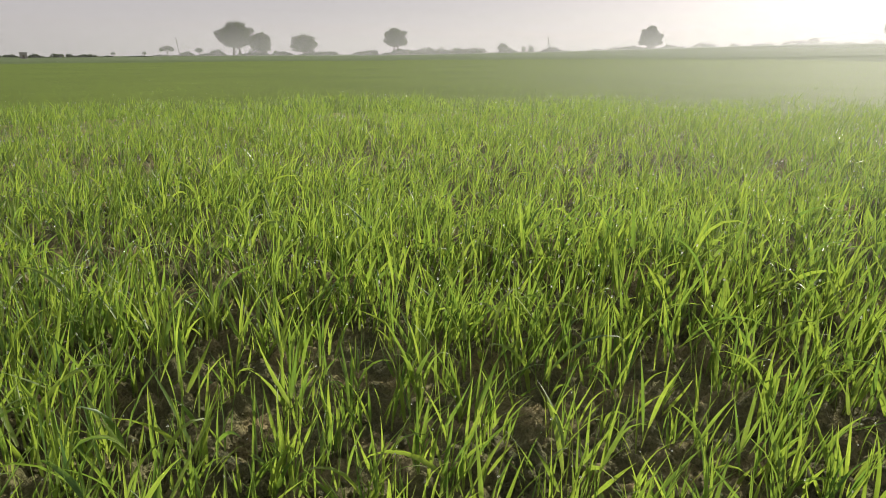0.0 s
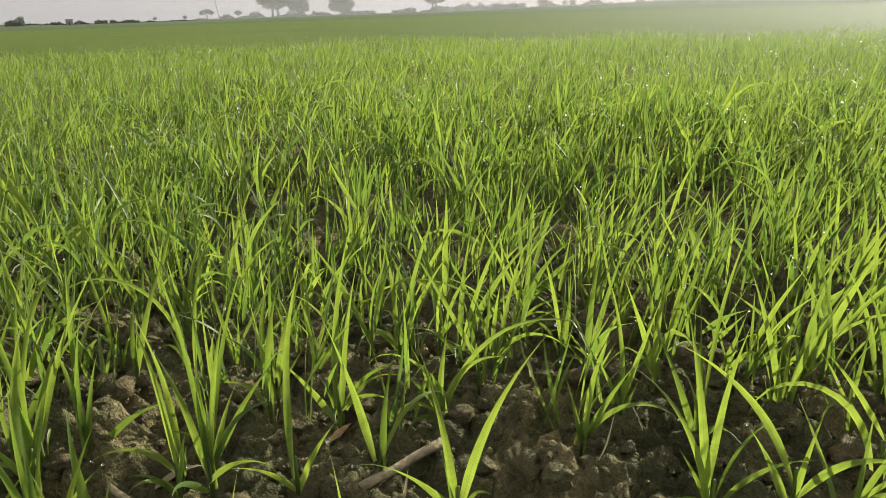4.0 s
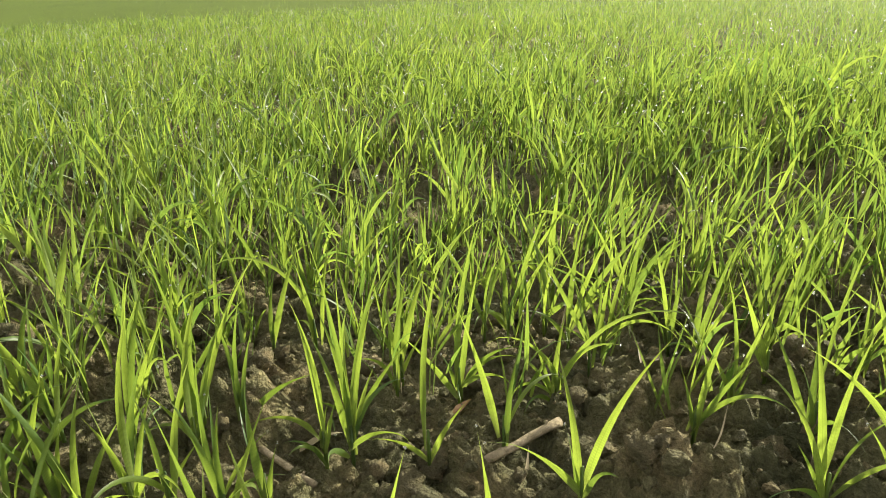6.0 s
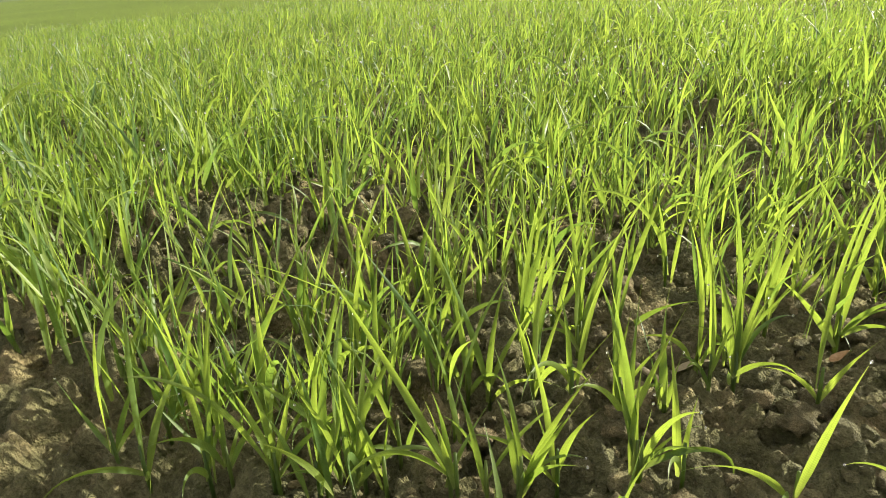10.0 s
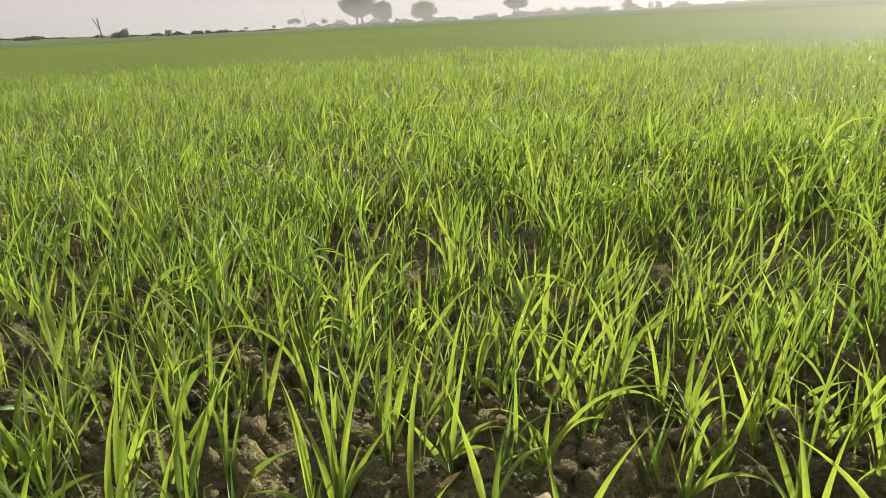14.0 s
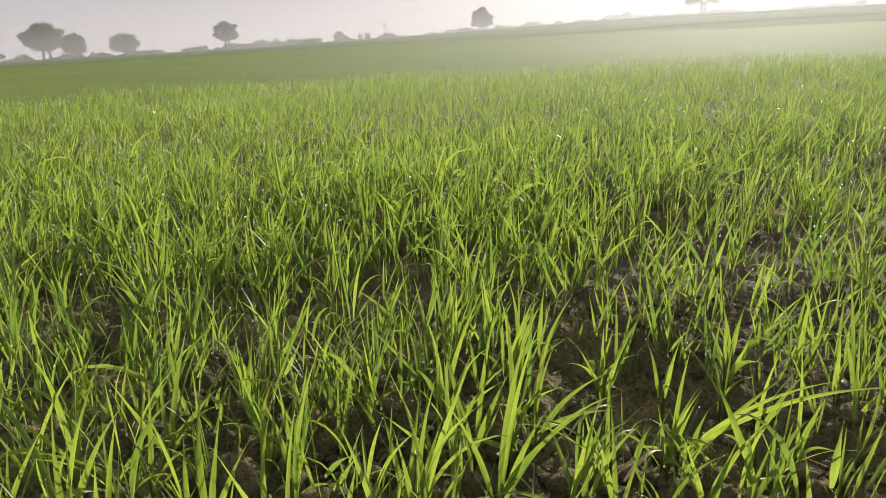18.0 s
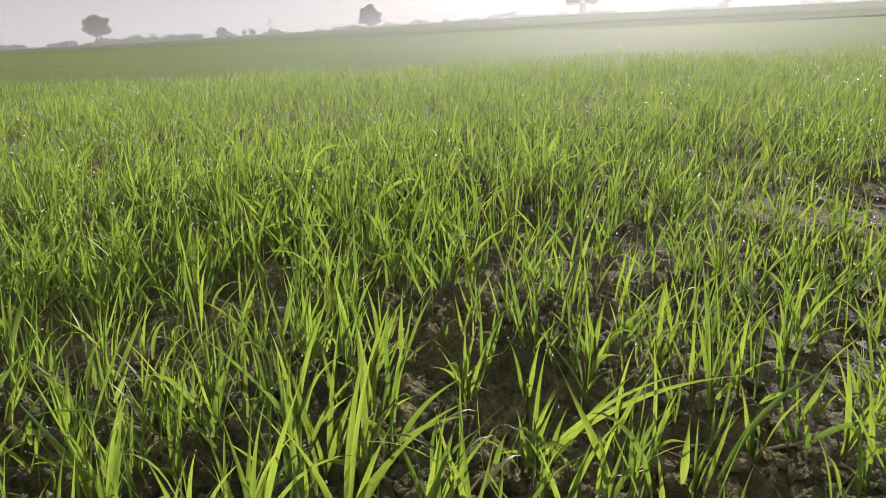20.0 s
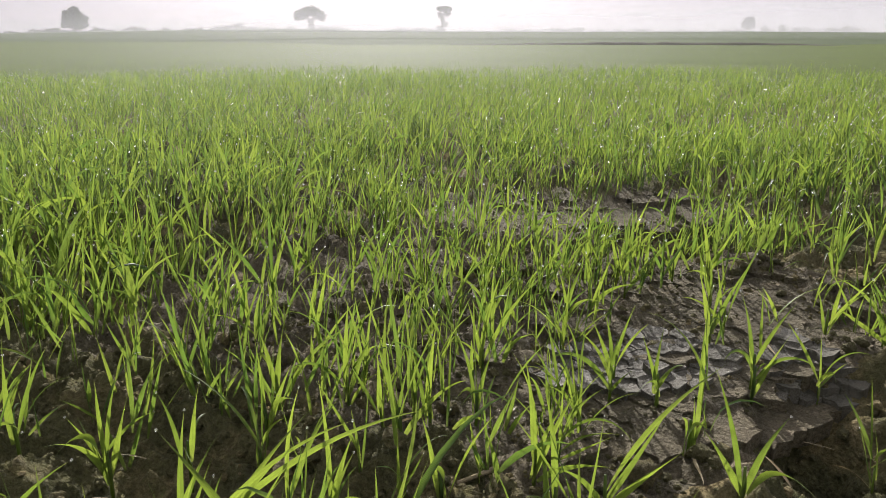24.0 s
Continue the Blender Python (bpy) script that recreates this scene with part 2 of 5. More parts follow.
def facets(x, y, cell, seed):
    """Broken earth: every cell of a jittered lattice is a tilted flat face at its own height, in units of the cell."""
    gx, gy = x / cell + 0.9 * vnoise(x / cell * 0.9, y / cell * 0.9, seed + 7), y / cell + 0.9 * vnoise(x / cell * 0.9, y / cell * 0.9, seed + 8)
    ix, iy = np.floor(gx), np.floor(gy)
    near, h = np.full_like(gx, 9.0), np.zeros_like(gx)
    for ox in (-1, 0, 1):
        for oy in (-1, 0, 1):
            cx, cy = ix + ox, iy + oy
            dx, dy = gx - cx - 0.1 - 0.8 * lattice(cx, cy, seed), gy - cy - 0.1 - 0.8 * lattice(cx, cy, seed + 1)
            d = dx * dx + dy * dy
            face = lattice(cx, cy, seed + 2) + 1.1 * (lattice(cx, cy, seed + 3) - 0.5) * dx + 1.1 * (lattice(cx, cy, seed + 4) - 0.5) * dy - 0.5 * d
            h, near = np.where(d < near, face, h), np.minimum(d, near)
    return h


def spot(x, y, cx, cy, rx, ry, turn=0.0):
    c, s = math.cos(radians(turn)), math.sin(radians(turn))
    u, v = (x - cx) * c + (y - cy) * s, -(x - cx) * s + (y - cy) * c
    return np.exp(-((u / rx) ** 2 + (v / ry) ** 2))


def crusted(x, y):
    """1 where rain has sealed the soil into a flat bare crust, 0 on the cloddy tilth."""
    m = spot(x, y, 1.09, 0.52, 0.17, 0.09, -16) + spot(x, y, 1.34, 0.56, 0.17, 0.12, -10) + 0.8 * spot(x, y, 1.60, 1.03, 0.32, 0.12, -42)
    return np.clip(1.5 * m, 0, 1)


def settled(x, y):
    """The same, with the flat ground round it on which plants stand."""
    return np.clip(crusted(x, y) + 1.3 * spot(x, y, 1.08, 0.88, 0.42, 0.34, -20) + 0.9 * spot(x, y, 0.96, 0.43, 0.12, 0.08), 0, 1)


def thinned(x, y):
    """Share of the plants that failed to come up."""
    return np.clip(0.15 * spot(x, y, 1.40, 0.85, 0.45, 0.28, -25) + 1.5 * spot(x, y, 0.59, 0.62, 0.14, 0.14) + 0.6 * spot(x, y, 0.10, 0.90, 0.12, 0.10)
                   + 0.9 * spot(x, y, -0.14, 0.43, 0.09, 0.07) + 0.9 * spot(x, y, -0.65, 0.44, 0.13, 0.09) + 0.8 * spot(x, y, -0.42, 0.13, 0.07, 0.05) + 0.7 * spot(x, y, -0.54, 0.34, 0.06, 0.06) + 0.7 * spot(x, y, -0.9, 0.93, 0.1, 0.1), 0, 0.95)


def horizon(az):
    """Height of the far rise, 200 m out, by the compass bearing in degrees."""
    el = np.interp(az, (-180, -70, -57, -46, -40, -35, -20, -9, 3, 11, 21, 26, 34, 47, 61, 69, 120, 180),
                   (0.3, 0.35, 0.42, 0.34, 0.16, 0.05, 0.06, 0.03, 0.22, 0.41, 0.62, 0.65, 0.51, 0.46, 0.46, 0.36, 0.3, 0.3))
    return 0.36 + 200 * np.tan(np.radians(el))


def field_edge(az):
    return np.interp(az, (-180, -40, 5, 20, 30, 62, 70, 180), (48, 48, 58, 48, 29, 29, 36, 48))


def land(x, y, crop_top=True):
    """Height of the ground, far out that of the closed crop."""
    x, y = np.asarray(x, float), np.asarray(y, float)
    r, az = np.hypot(x, y), np.degrees(np.arctan2(x, y))
    near = np.clip((7 - r) / 4, 0, 1) * np.clip((y + 0.9) / 0.5, 0.12, 1)
    rough = 1 - 0.62 * settled(x, y) - 0.23 * crusted(x, y)
    big = 0.55 + 0.9 * vnoise(x * 3.3, y * 3.3, 31)
    z = (fbm(x * 2.2, y * 2.2, 3, 3) - 0.44) * 0.045 * near
    z = z + near * rough * big * (0.036 * domes(x, y, 0.075, 5) + 0.033 * domes(x, y, 0.036, 15) + 0.016 * domes(x, y, 0.019, 65) + 0.010 * facets(x, y, 0.05, 45) + 0.016 * facets(x, y, 0.021, 25) + 0.0065 * facets(x, y, 0.0085, 33) - 0.011)
    z = z + near * rough * ((fbm(x * 55, y * 55, 3, 9) - 0.44) * 0.016 - np.abs(vnoise(x * 38, y * 38, 19) - 0.5) * 0.012 - np.abs(vnoise(x * 95, y * 95, 29) - 0.5) * 0.008)
    z = z - 0.10 * spot(x, y, 1.14, 0.335, 0.10, 0.055, 20) - 0.05 * spot(x, y, 1.60, 0.76, 0.22, 0.07, -28) - 0.04 * spot(x, y, 1.45, 0.41, 0.08, 0.05, 30) - 0.045 * spot(x, y, 0.64, 0.64, 0.085, 0.11)
    lift = np.clip((r - 4.6) / 3.2, 0, 1) * (0.088 + 0.018 * (vnoise(x * 7, y * 7, 81) - 0.5)) * crop_top
    edge = field_edge(az)
    out = np.clip((r - edge) / (200 - edge), 0, 1)
    return z + lift + out * (horizon(az) - 0.09) * out ** 0.3 - 0.018


def ground_mesh():
    cx, cy = 0.2, -0.28
    radii = [0.02, 0.1, 0.2]
    while radii[-1] < 4000:
        r = radii[-1]
        radii.append(r * (1.0056 if 0.28 < r < 1.7 else 1.011 if r < 3.2 else 1.03 if r < 8 else 1.07) if r > 0.28 else r + 0.03)
    angles = np.concatenate([np.arange(-84, 96, 0.36), np.arange(96, 276, 2.5)])
    R, A = np.meshgrid(np.array(radii), np.radians(angles), indexing="ij")
    x, y = cx + R * np.sin(A), cy + R * np.cos(A)
    z = land(x, y)
    n, k = R.shape
    co = np.stack([x, y, z], -1).reshape(-1, 3)
    i, j = np.meshgrid(np.arange(n - 1), np.arange(k), indexing="ij")
    j2 = (j + 1) % k
    faces = np.stack([i * k + j, (i + 1) * k + j, (i + 1) * k + j2, i * k + j2], -1).reshape(-1, 4)[:, ::-1]
    me = mesh_from("ground", co, faces)
    mid = co[faces].mean(1)
    r, az = np.hypot(mid[:, 0], mid[:, 1]), np.degrees(np.arctan2(mid[:, 0], mid[:, 1]))
    edge = field_edge(az)
    sealed = settled(mid[:, 0], mid[:, 1]) + 0.9 * (fbm(mid[:, 0] * 16, mid[:, 1] * 16, 3, 91) - 0.44) > 0.5
    slot = np.where(r > edge, 2, np.where(r > 5.6, 1, np.where(sealed, 3, 0))).astype(np.int32)
    me.polygons.foreach_set("material_index", slot)
    for m in (soil_mat, canopy_mat, outland_mat, crust_mat):
        me.materials.append(m)
    return me


def mesh_from(name, co, faces, along=None, smooth=True):
    """A mesh from arrays; faces may be one array of quads or triangles, or a list of such arrays."""
    groups = faces if isinstance(faces, list) else [faces]
    me = bpy.data.meshes.new(name)
    me.vertices.add(len(co))
    me.vertices.foreach_set("co", np.ascontiguousarray(co, np.float32).ravel())
    loops = np.concatenate([g.ravel() for g in groups]).astype(np.int32)
    sizes = np.concatenate([np.full(len(g), g.shape[1]) for g in groups]).astype(np.int32)
    me.loops.add(len(loops))
    me.loops.foreach_set("vertex_index", loops)
    me.polygons.add(len(sizes))
    me.polygons.foreach_set("loop_start", np.concatenate([[0], np.cumsum(sizes)[:-1]]).astype(np.int32))
    me.polygons.foreach_set("use_smooth", np.full(len(sizes), smooth))
    if along is not None:
        rows = np.atleast_2d(np.asarray(along, np.float32))
        me.attributes.new("along", "FLOAT", "POINT").data.foreach_set("value", np.ascontiguousarray(rows[0]))
        if len(rows) > 1:
            me.attributes.new("across", "FLOAT", "POINT").data.foreach_set("value", np.ascontiguousarray(rows[1]))
    me.update(calc_edges=True)
    return me


ground = tagged(new("ground", ground_mesh()), "dark cloddy tilled soil under young wheat", "ground", kind="structure")


# ---- wheat ----
def blades(base, az, rise, bend, length, width, twist, segments, fold):
    """Many grass blades at once. rise: degrees above level at the foot; bend: degrees by which the blade droops towards its tip."""
    n = len(az)
    s = np.linspace(0, 1, segments + 1)
    el = np.radians(rise[:, None] - bend[:, None] * s[None] ** 1.7)
    az_s = np.radians(az[:, None] + 14 * np.sin(twist[:, None] + 2.6 * s[None]))
    step = np.stack([np.cos(el) * np.sin(az_s), np.cos(el) * np.cos(az_s), np.sin(el)], -1)
    seg = 0.5 * (step[:, 1:] + step[:, :-1]) * (length / segments)[:, None, None]
    mid = np.concatenate([np.zeros((n, 1, 3)), np.cumsum(seg, 1)], 1) + base[:, None, :]
    side = np.stack([np.cos(az_s), -np.sin(az_s), np.zeros_like(az_s)], -1)
    up = np.cross(side, step)
    roll = (twist[:, None] - math.pi) * 0.5 + (twist[:, None] - math.pi) * 0.7 * s[None]
    side = side * np.cos(roll)[..., None] + up * np.sin(roll)[..., None]
    up = np.cross(side, step)
    half = 0.5 * width[:, None] * (np.minimum(1, 0.42 + 2.2 * s) * np.clip(1 - s ** 1.55, 0, 1))[None]
    left, right = mid - side * half[..., None], mid + side * half[..., None]
    k = segments
    if fold:
        keel = mid - up * (0.35 * half)[..., None]
        co = np.concatenate([left[:, :k], keel[:, :k], right[:, :k], mid[:, k:]], 1)
        quads = [(a * k + i, (a + 1) * k + i, (a + 1) * k + i + 1, a * k + i + 1) for a in (0, 1) for i in range(k - 1)]
        tris = [(k - 1, 2 * k - 1, 3 * k), (2 * k - 1, 3 * k - 1, 3 * k)]
        al = np.concatenate([s[:k], s[:k], s[:k], [1.0]])
        cross = np.concatenate([np.full(k, -1.0), np.zeros(k), np.full(k, 1.0), [0.0]])
    else:
        co = np.concatenate([left[:, :k], right[:, :k], mid[:, k:]], 1)
        quads = [(i, k + i, k + i + 1, i + 1) for i in range(k - 1)]
        tris = [(k - 1, 2 * k - 1, 2 * k)]
        al = np.concatenate([s[:k], s[:k], [1.0]])
        cross = np.concatenate([np.full(k, -1.0), np.full(k, 1.0), [0.0]])
    count = co.shape[1]
    offset = (np.arange(n) * count)[:, None, None]
    groups = [(np.array(tris)[None] + offset).reshape(-1, 3)]
    if quads:
        groups.append((np.array(quads)[None] + offset).reshape(-1, 4))
    return co.reshape(-1, 3), groups, np.stack([np.tile(al, n), np.tile(cross, n)]), mid[:, k]


rng = np.random.default_rng(7)


def tiller_blades(feet, per, size, wide=1.0):
    """Blade numbers for plants that stand on feet: one stem blade each, the others parting from it higher up, most of them towards the lee side."""
    n = len(feet) * per
    rank = np.tile(np.arange(per), len(feet))
    big = np.repeat(size, per)
    lean = np.repeat(rng.normal(0, 1, len(feet)), per)
    stem = rank == 0
    low = rng.random(n) < 0.3
    up = np.where(stem, rng.uniform(-0.012, 0.006, n), big * np.where(low, rng.uniform(0.0, 0.12, n), rng.uniform(0.10, 0.42, n)))
    base = np.repeat(feet, per, 0) + np.stack([rng.normal(0, 0.005, n) + 0.12 * up, rng.normal(0, 0.005, n), up], -1)
    az = np.where(rng.random(n) < 0.36, rng.normal(82, 42, n), rng.uniform(0, 360, n))
    rise = np.where(stem, rng.normal(82, 7, n) + 4 * lean, rng.normal(70, 12, n)).clip(15, 97)
    bowed = rng.random(n) < 0.17
    bend = np.where(bowed, rng.uniform(50, 140, n), rng.uniform(-10, 36, n))
    bend = np.where(stem, 0.4 * bend.clip(0, 60), bend)
    length = big * np.where(stem, rng.uniform(0.85, 1.15, n), rng.uniform(0.42, 0.9, n) + 0.25 * bowed)
    width = wide * rng.uniform(0.0032, 0.0082, n) * (big / 0.12)
    return base, az, rise, bend, length, width, rng.uniform(0, 2 * math.pi, n)


def sow(r0, r1, density, left=-82, right=96):
    """Feet of plants scattered over a sector of the field, thicker and thinner in patches."""
    area = radians(right - left) * (r1 * r1 - r0 * r0) / 2
    n = int(area * density)
    r, a = np.sqrt(rng.uniform(r0 * r0, r1 * r1, n)), np.radians(rng.uniform(left, right, n))
    x, y = 0.25 + r * np.sin(a), -0.05 + r * np.cos(a)
    stand = np.where((y < -0.45) | (x < -0.3), 1.0, np.interp(y, (0.1, 0.3, 0.55, 0.75), (0.15, 0.3, 0.7, 1.0)))
    keep = rng.random(n) < stand * np.clip(-0.05 + 1.1 * vnoise(x * 5.5, y * 5.5, 41) + 0.7 * vnoise(x * 13, y * 13, 43), 0.04, 1) * (1 - 0.97 * crusted(x, y) ** 1.3) * (1 - thinned(x, y)) * np.interp(r, (4.2, 7.2), (1.0, 0.5))
    x, y = x[keep], y[keep]
    return np.stack([x, y, land(x, y, False)], -1)


def in_plot(f):
    """The stretch beside the path where each plant stands as a thing of its own."""
    return (f[:, 0] > -0.62) & (f[:, 0] < 1.42) & (f[:, 1] > 0.1) & (f[:, 1] < 0.64)


def crop(name, feet, per, segments, fold, wide, tall=0.125, label=""):
    size = tall * np.interp(feet[:, 0], (0.6, 0.95), (1.0, 0.86)) ** (feet[:, 1] < 1.6) * rng.uniform(0.62, 1.22, len(feet)) * (0.8 + 0.4 * vnoise(feet[:, 0] * 1.3, feet[:, 1] * 1.3, 51))
    co, groups, al, tips = blades(*tiller_blades(feet, per, size, wide), segments, fold)
    me = mesh_from(name, co, groups, al)
    me.materials.append(crop_mat)
    tagged(new(name, me), label, "wheat crop", kind="stuff")
    return tips


feet = np.concatenate([sow(0.0, 2.6, 1040), sow(0.3, 1.25, 120, -88, -28)])
inner = (feet[:, 1] > 0.40) | ((feet[:, 0] < -0.2) & (feet[:, 1] > 0.1))
feet = feet[(~in_plot(feet) | (inner & (rng.random(len(feet)) < np.where(feet[:, 0] < -0.2, 0.55, np.where(feet[:, 0] > 0.35, 0.6, 0.5))))) & (feet[:, 1] > 0.05) & (np.min([np.hypot(feet[:, 0] - e[0], feet[:, 1] - e[1]) for _, e, _, _ in PATH], 0) > 0.25)]
tips_near = crop("wheat_crop_near", feet, 4, 6, True, 1.0, label="dense young green wheat, dewy blades")
crop("wheat_crop_around", sow(0.9, 4.5, 80, 110, 264), 4, 4, False, 1.0, label="young green wheat in the rest of the field")
tips_mid = crop("wheat_crop_middle", sow(2.6, 7.2, 560), 5, 3, False, 0.85, 0.115, label="dense young green wheat with dew on its tips")
crop("wheat_crop_beyond", sow(7.2, 9.5, 260), 3, 3, False, 0.8, 0.10, "young green wheat further out in the field")


# ---- one wheat plant at a time ----
def part(name, me, material, parent, label=""):
    ob = new(name, me)
    if not me.materials:
        me.materials.append(material)
    ob.parent = parent
    if label:
        tagged(ob, label)
    return ob


def ball(r, rings=4, around=6):
    co, faces4, faces3 = [(0, 0, -r)], [], []
    for i in range(1, rings):
        v = math.pi * i / rings
        co += [(r * math.sin(v) * math.cos(2 * math.pi * j / around), r * math.sin(v) * math.sin(2 * math.pi * j / around), -r * math.cos(v)) for j in range(around)]
    co.append((0, 0, r))
    for j in range(around):
        k = (j + 1) % around
        faces3 += [(0, 1 + k, 1 + j), (len(co) - 1, len(co) - 1 - around + j, len(co) - 1 - around + k)]
        for i in range(rings - 2):
            a, b = 1 + i * around, 1 + (i + 1) * around
            faces4.append((a + j, a + k, b + k, b + j))
    return np.array(co), [np.array(faces3), np.array(faces4)]


def tube(points, radii, around=6):
    """A round tapering tube along points."""
    pts = np.array(points, float)
    co, quads = [], []
    for i, p in enumerate(pts):
        d = Vector(pts[min(i + 1, len(pts) - 1)] - pts[max(i - 1, 0)]).normalized()
        u = d.orthogonal().normalized()
        v = d.cross(u)
        for j in range(around):
            a = 2 * math.pi * j / around
            co.append(Vector(p) + (u * math.cos(a) + v * math.sin(a)) * radii[i])
    for i in range(len(pts) - 1):
        for j in range(around):
            k = (j + 1) % around
            quads.append((i * around + j, i * around + k, (i + 1) * around + k, (i + 1) * around + j))
    top = (len(pts) - 1) * around
    tri = [(top, top + j, top + j + 1) for j in range(1, around - 1)] + [(0, j + 1, j) for j in range(1, around - 1)]
    return np.array([tuple(c) for c in co]), [np.array(quads), np.array(tri)]


drop_co, drop_faces = ball(0.0010)
DROP = mesh_from("dew_drop", drop_co, drop_faces)


def wheat_plant(tall, count, bowed, spread, label):
    """A young wheat plant at the origin: a short sheath, its blades, and dew on some tips."""
    plant = new("wheat_plant")
    tagged(plant, label, "wheat plant", group="wheat plants beside the path")
    turn0 = rng.uniform(0, 360)
    tillers = max(1, count // 3)
    for k in range(tillers):
        a = rng.uniform(0, 2 * math.pi)
        lean = 0.006 * k
        co, f = tube([(0, 0, -0.015), (lean * math.cos(a), lean * math.sin(a), 0.012), (1.6 * lean * math.cos(a), 1.6 * lean * math.sin(a), 0.024 + 0.12 * tall)],
                     [0.0015, 0.0014, 0.0010], 6)
        part("sheath", mesh_from("sheath", co, f, np.full(len(co), 0.3)), blade_mat, plant)
    for k in range(count):
        first = k < bowed
        az = np.array([turn0 + 180 * k + rng.normal(0, 32)])
        rise = np.array([np.clip(rng.normal(86, 5) if k == bowed else rng.normal(76 - spread, 11), 28, 98)])
        bend = np.array([rng.uniform(85, 165) if first else rng.uniform(-8, 55)])
        length = np.array([tall * (rng.uniform(0.85, 1.1) if k in (bowed, bowed + 1) else rng.uniform(0.5, 1.0))])
        width = np.array([rng.uniform(0.0046, 0.0080)])
        foot = np.array([[rng.normal(0, 0.003), rng.normal(0, 0.003), rng.uniform(-0.004, 0.008) if k == bowed else rng.uniform(0.0, 0.36 * tall)]])
        co, f, al, tip = blades(foot, az, rise, bend, length, width, np.array([rng.uniform(0.6, 5.7)]), 11, True)
        leaf = part("leaf", mesh_from("leaf", co, f, al), blade_mat, plant, "arching leaf bowed to the soil" if first else "")
        if rng.random() < 0.3:
            drop = part("dew_drop", DROP, dew_mat, leaf, "clear dew drop on a leaf tip")
            drop.location = tip[0]
    if rng.random() < 0.3:
        co, f, al, tip = blades(np.array([[0, 0, 0.004]]), np.array([rng.uniform(0, 360)]), np.array([38.0]), np.array([70.0]), np.array([0.06]), np.array([0.0035]), np.array([2.0]), 7, True)
        part("withered_leaf", mesh_from("withered_leaf", co, f, al), dry_mat, plant, "withered straw-coloured lowest leaf")
    return plant


LABELS = ("young upright wheat plant with bright green blades", "young wheat plant with one leaf bowed over",
          "small young wheat seedling with few thin blades", "tufted young wheat plant with many blades")
models = []
for tall, count, bowed, spread, kind in ((0.135, 4, 0, 5, 0), (0.12, 3, 0, 8, 0), (0.15, 4, 1, 7, 1), (0.11, 3, 0, 10, 2), (0.13, 6, 1, 14, 3), (0.145, 5, 0, 7, 0),
                                         (0.115, 4, 1, 15, 1), (0.09, 3, 0, 12, 2), (0.14, 7, 1, 18, 3), (0.16, 4, 0, 3, 0), (0.125, 5, 2, 14, 1), (0.13, 3, 0, 5, 0),
                                         (0.145, 6, 1, 11, 3), (0.10, 4, 0, 20, 2)):
    models.append(wheat_plant(tall, count, bowed, spread, LABELS[kind]))

near_feet = []


def wheat_at(x, y, *leaves):
    """A plant with leaves of its own: for each the bearing, the rise at its foot, its length and its droop."""
    near_feet.append((x, y, -1, 0, 1))
    bowed = any(l[3] > 60 for l in leaves)
    plant = new("wheat_plant")
    plant.location = (x, y, 0.5 * float(land(x, y)) + 0.5 * 0.006)
    tagged(plant, LABELS[1] if bowed else LABELS[2] if len(leaves) < 3 else LABELS[0], "wheat plant", group="wheat plants beside the path")
    co, f = tube([(0, 0, -0.02), (0.001, 0, 0.01), (0.001, 0.001, 0.03)], [0.0017, 0.0016, 0.0011], 6)
    part("sheath", mesh_from("sheath", co, f, np.full(len(co), 0.3)), blade_mat, plant)
    more = [(rng.uniform(0, 360), rng.uniform(48, 76), rng.uniform(0.05, 0.10), rng.uniform(25, 120)) for _ in range(int(rng.integers(1, 3)))]
    for az, rise, length, bend in [*leaves, *more]:
        foot = np.array([[rng.normal(0, 0.002), rng.normal(0, 0.002), rng.uniform(-0.004, 0.012)]])
        bend = bend + rng.uniform(0, 14)
        face = math.pi + rng.choice((-1, 1)) * rng.uniform(1.7, 2.5)
        co, f, al, tip = blades(foot, np.array([az + rng.normal(0, 12)]), np.array([float(rise)]), np.array([float(bend)]), np.array([length]),
                                np.array([rng.uniform(0.0050, 0.0078) * min(1.0, 0.45 + 5.5 * length)]), np.array([face]), 12, True)
        leaf = part("leaf", mesh_from("leaf", co, f, al), blade_mat, plant, "arching leaf bowed to the soil" if bend > 60 else "")
        if rng.random() < 0.28:
            part("dew_drop", DROP, dew_mat, leaf, "clear dew drop on a leaf tip").location = tip[0]


wheat_at(-0.006, 0.325, (76, 90, 0.160, 15), (76, 70, 0.075, 20))
wheat_at(-0.003, 0.425, (78, 84, 0.159, 8), (258, 78, 0.043, 4), (78, 66, 0.092, 85))
wheat_at(-0.065, 0.317, (249, 90, 0.206, 5), (69, 81, 0.134, 10), (69, 50, 0.06, 110), (249, 84, 0.11, 8))
wheat_at(-0.081, 0.303, (258, 89, 0.125, 10), (78, 78, 0.057, 3))
wheat_at(0.191, 0.388, (281, 80, 0.075, 5), (101, 68, 0.090, 5), (101, 88, 0.105, 4), (101, 60, 0.085, 95))
wheat_at(0.222, 0.428, (258, 88, 0.125, 3), (78, 68, 0.041, 3))
wheat_at(0.270, 0.329, (258, 84, 0.168, 5), (78, 88, 0.129, 5), (258, 68, 0.059, 5), (258, 81, 0.137, 45), (78, 56, 0.077, 30))
wheat_at(0.318, 0.330, (78, 84, 0.096, 10), (258, 70, 0.071, 4), (258, 68, 0.141, 30))
wheat_at(-0.059, 0.428, (78, 87, 0.135, 3), (258, 69, 0.053, 6), (78, 78, 0.128, 8))
wheat_at(0.118, 0.518, (78, 85, 0.074, 3), (258, 78, 0.071, 4), (78, 81, 0.122, 10))
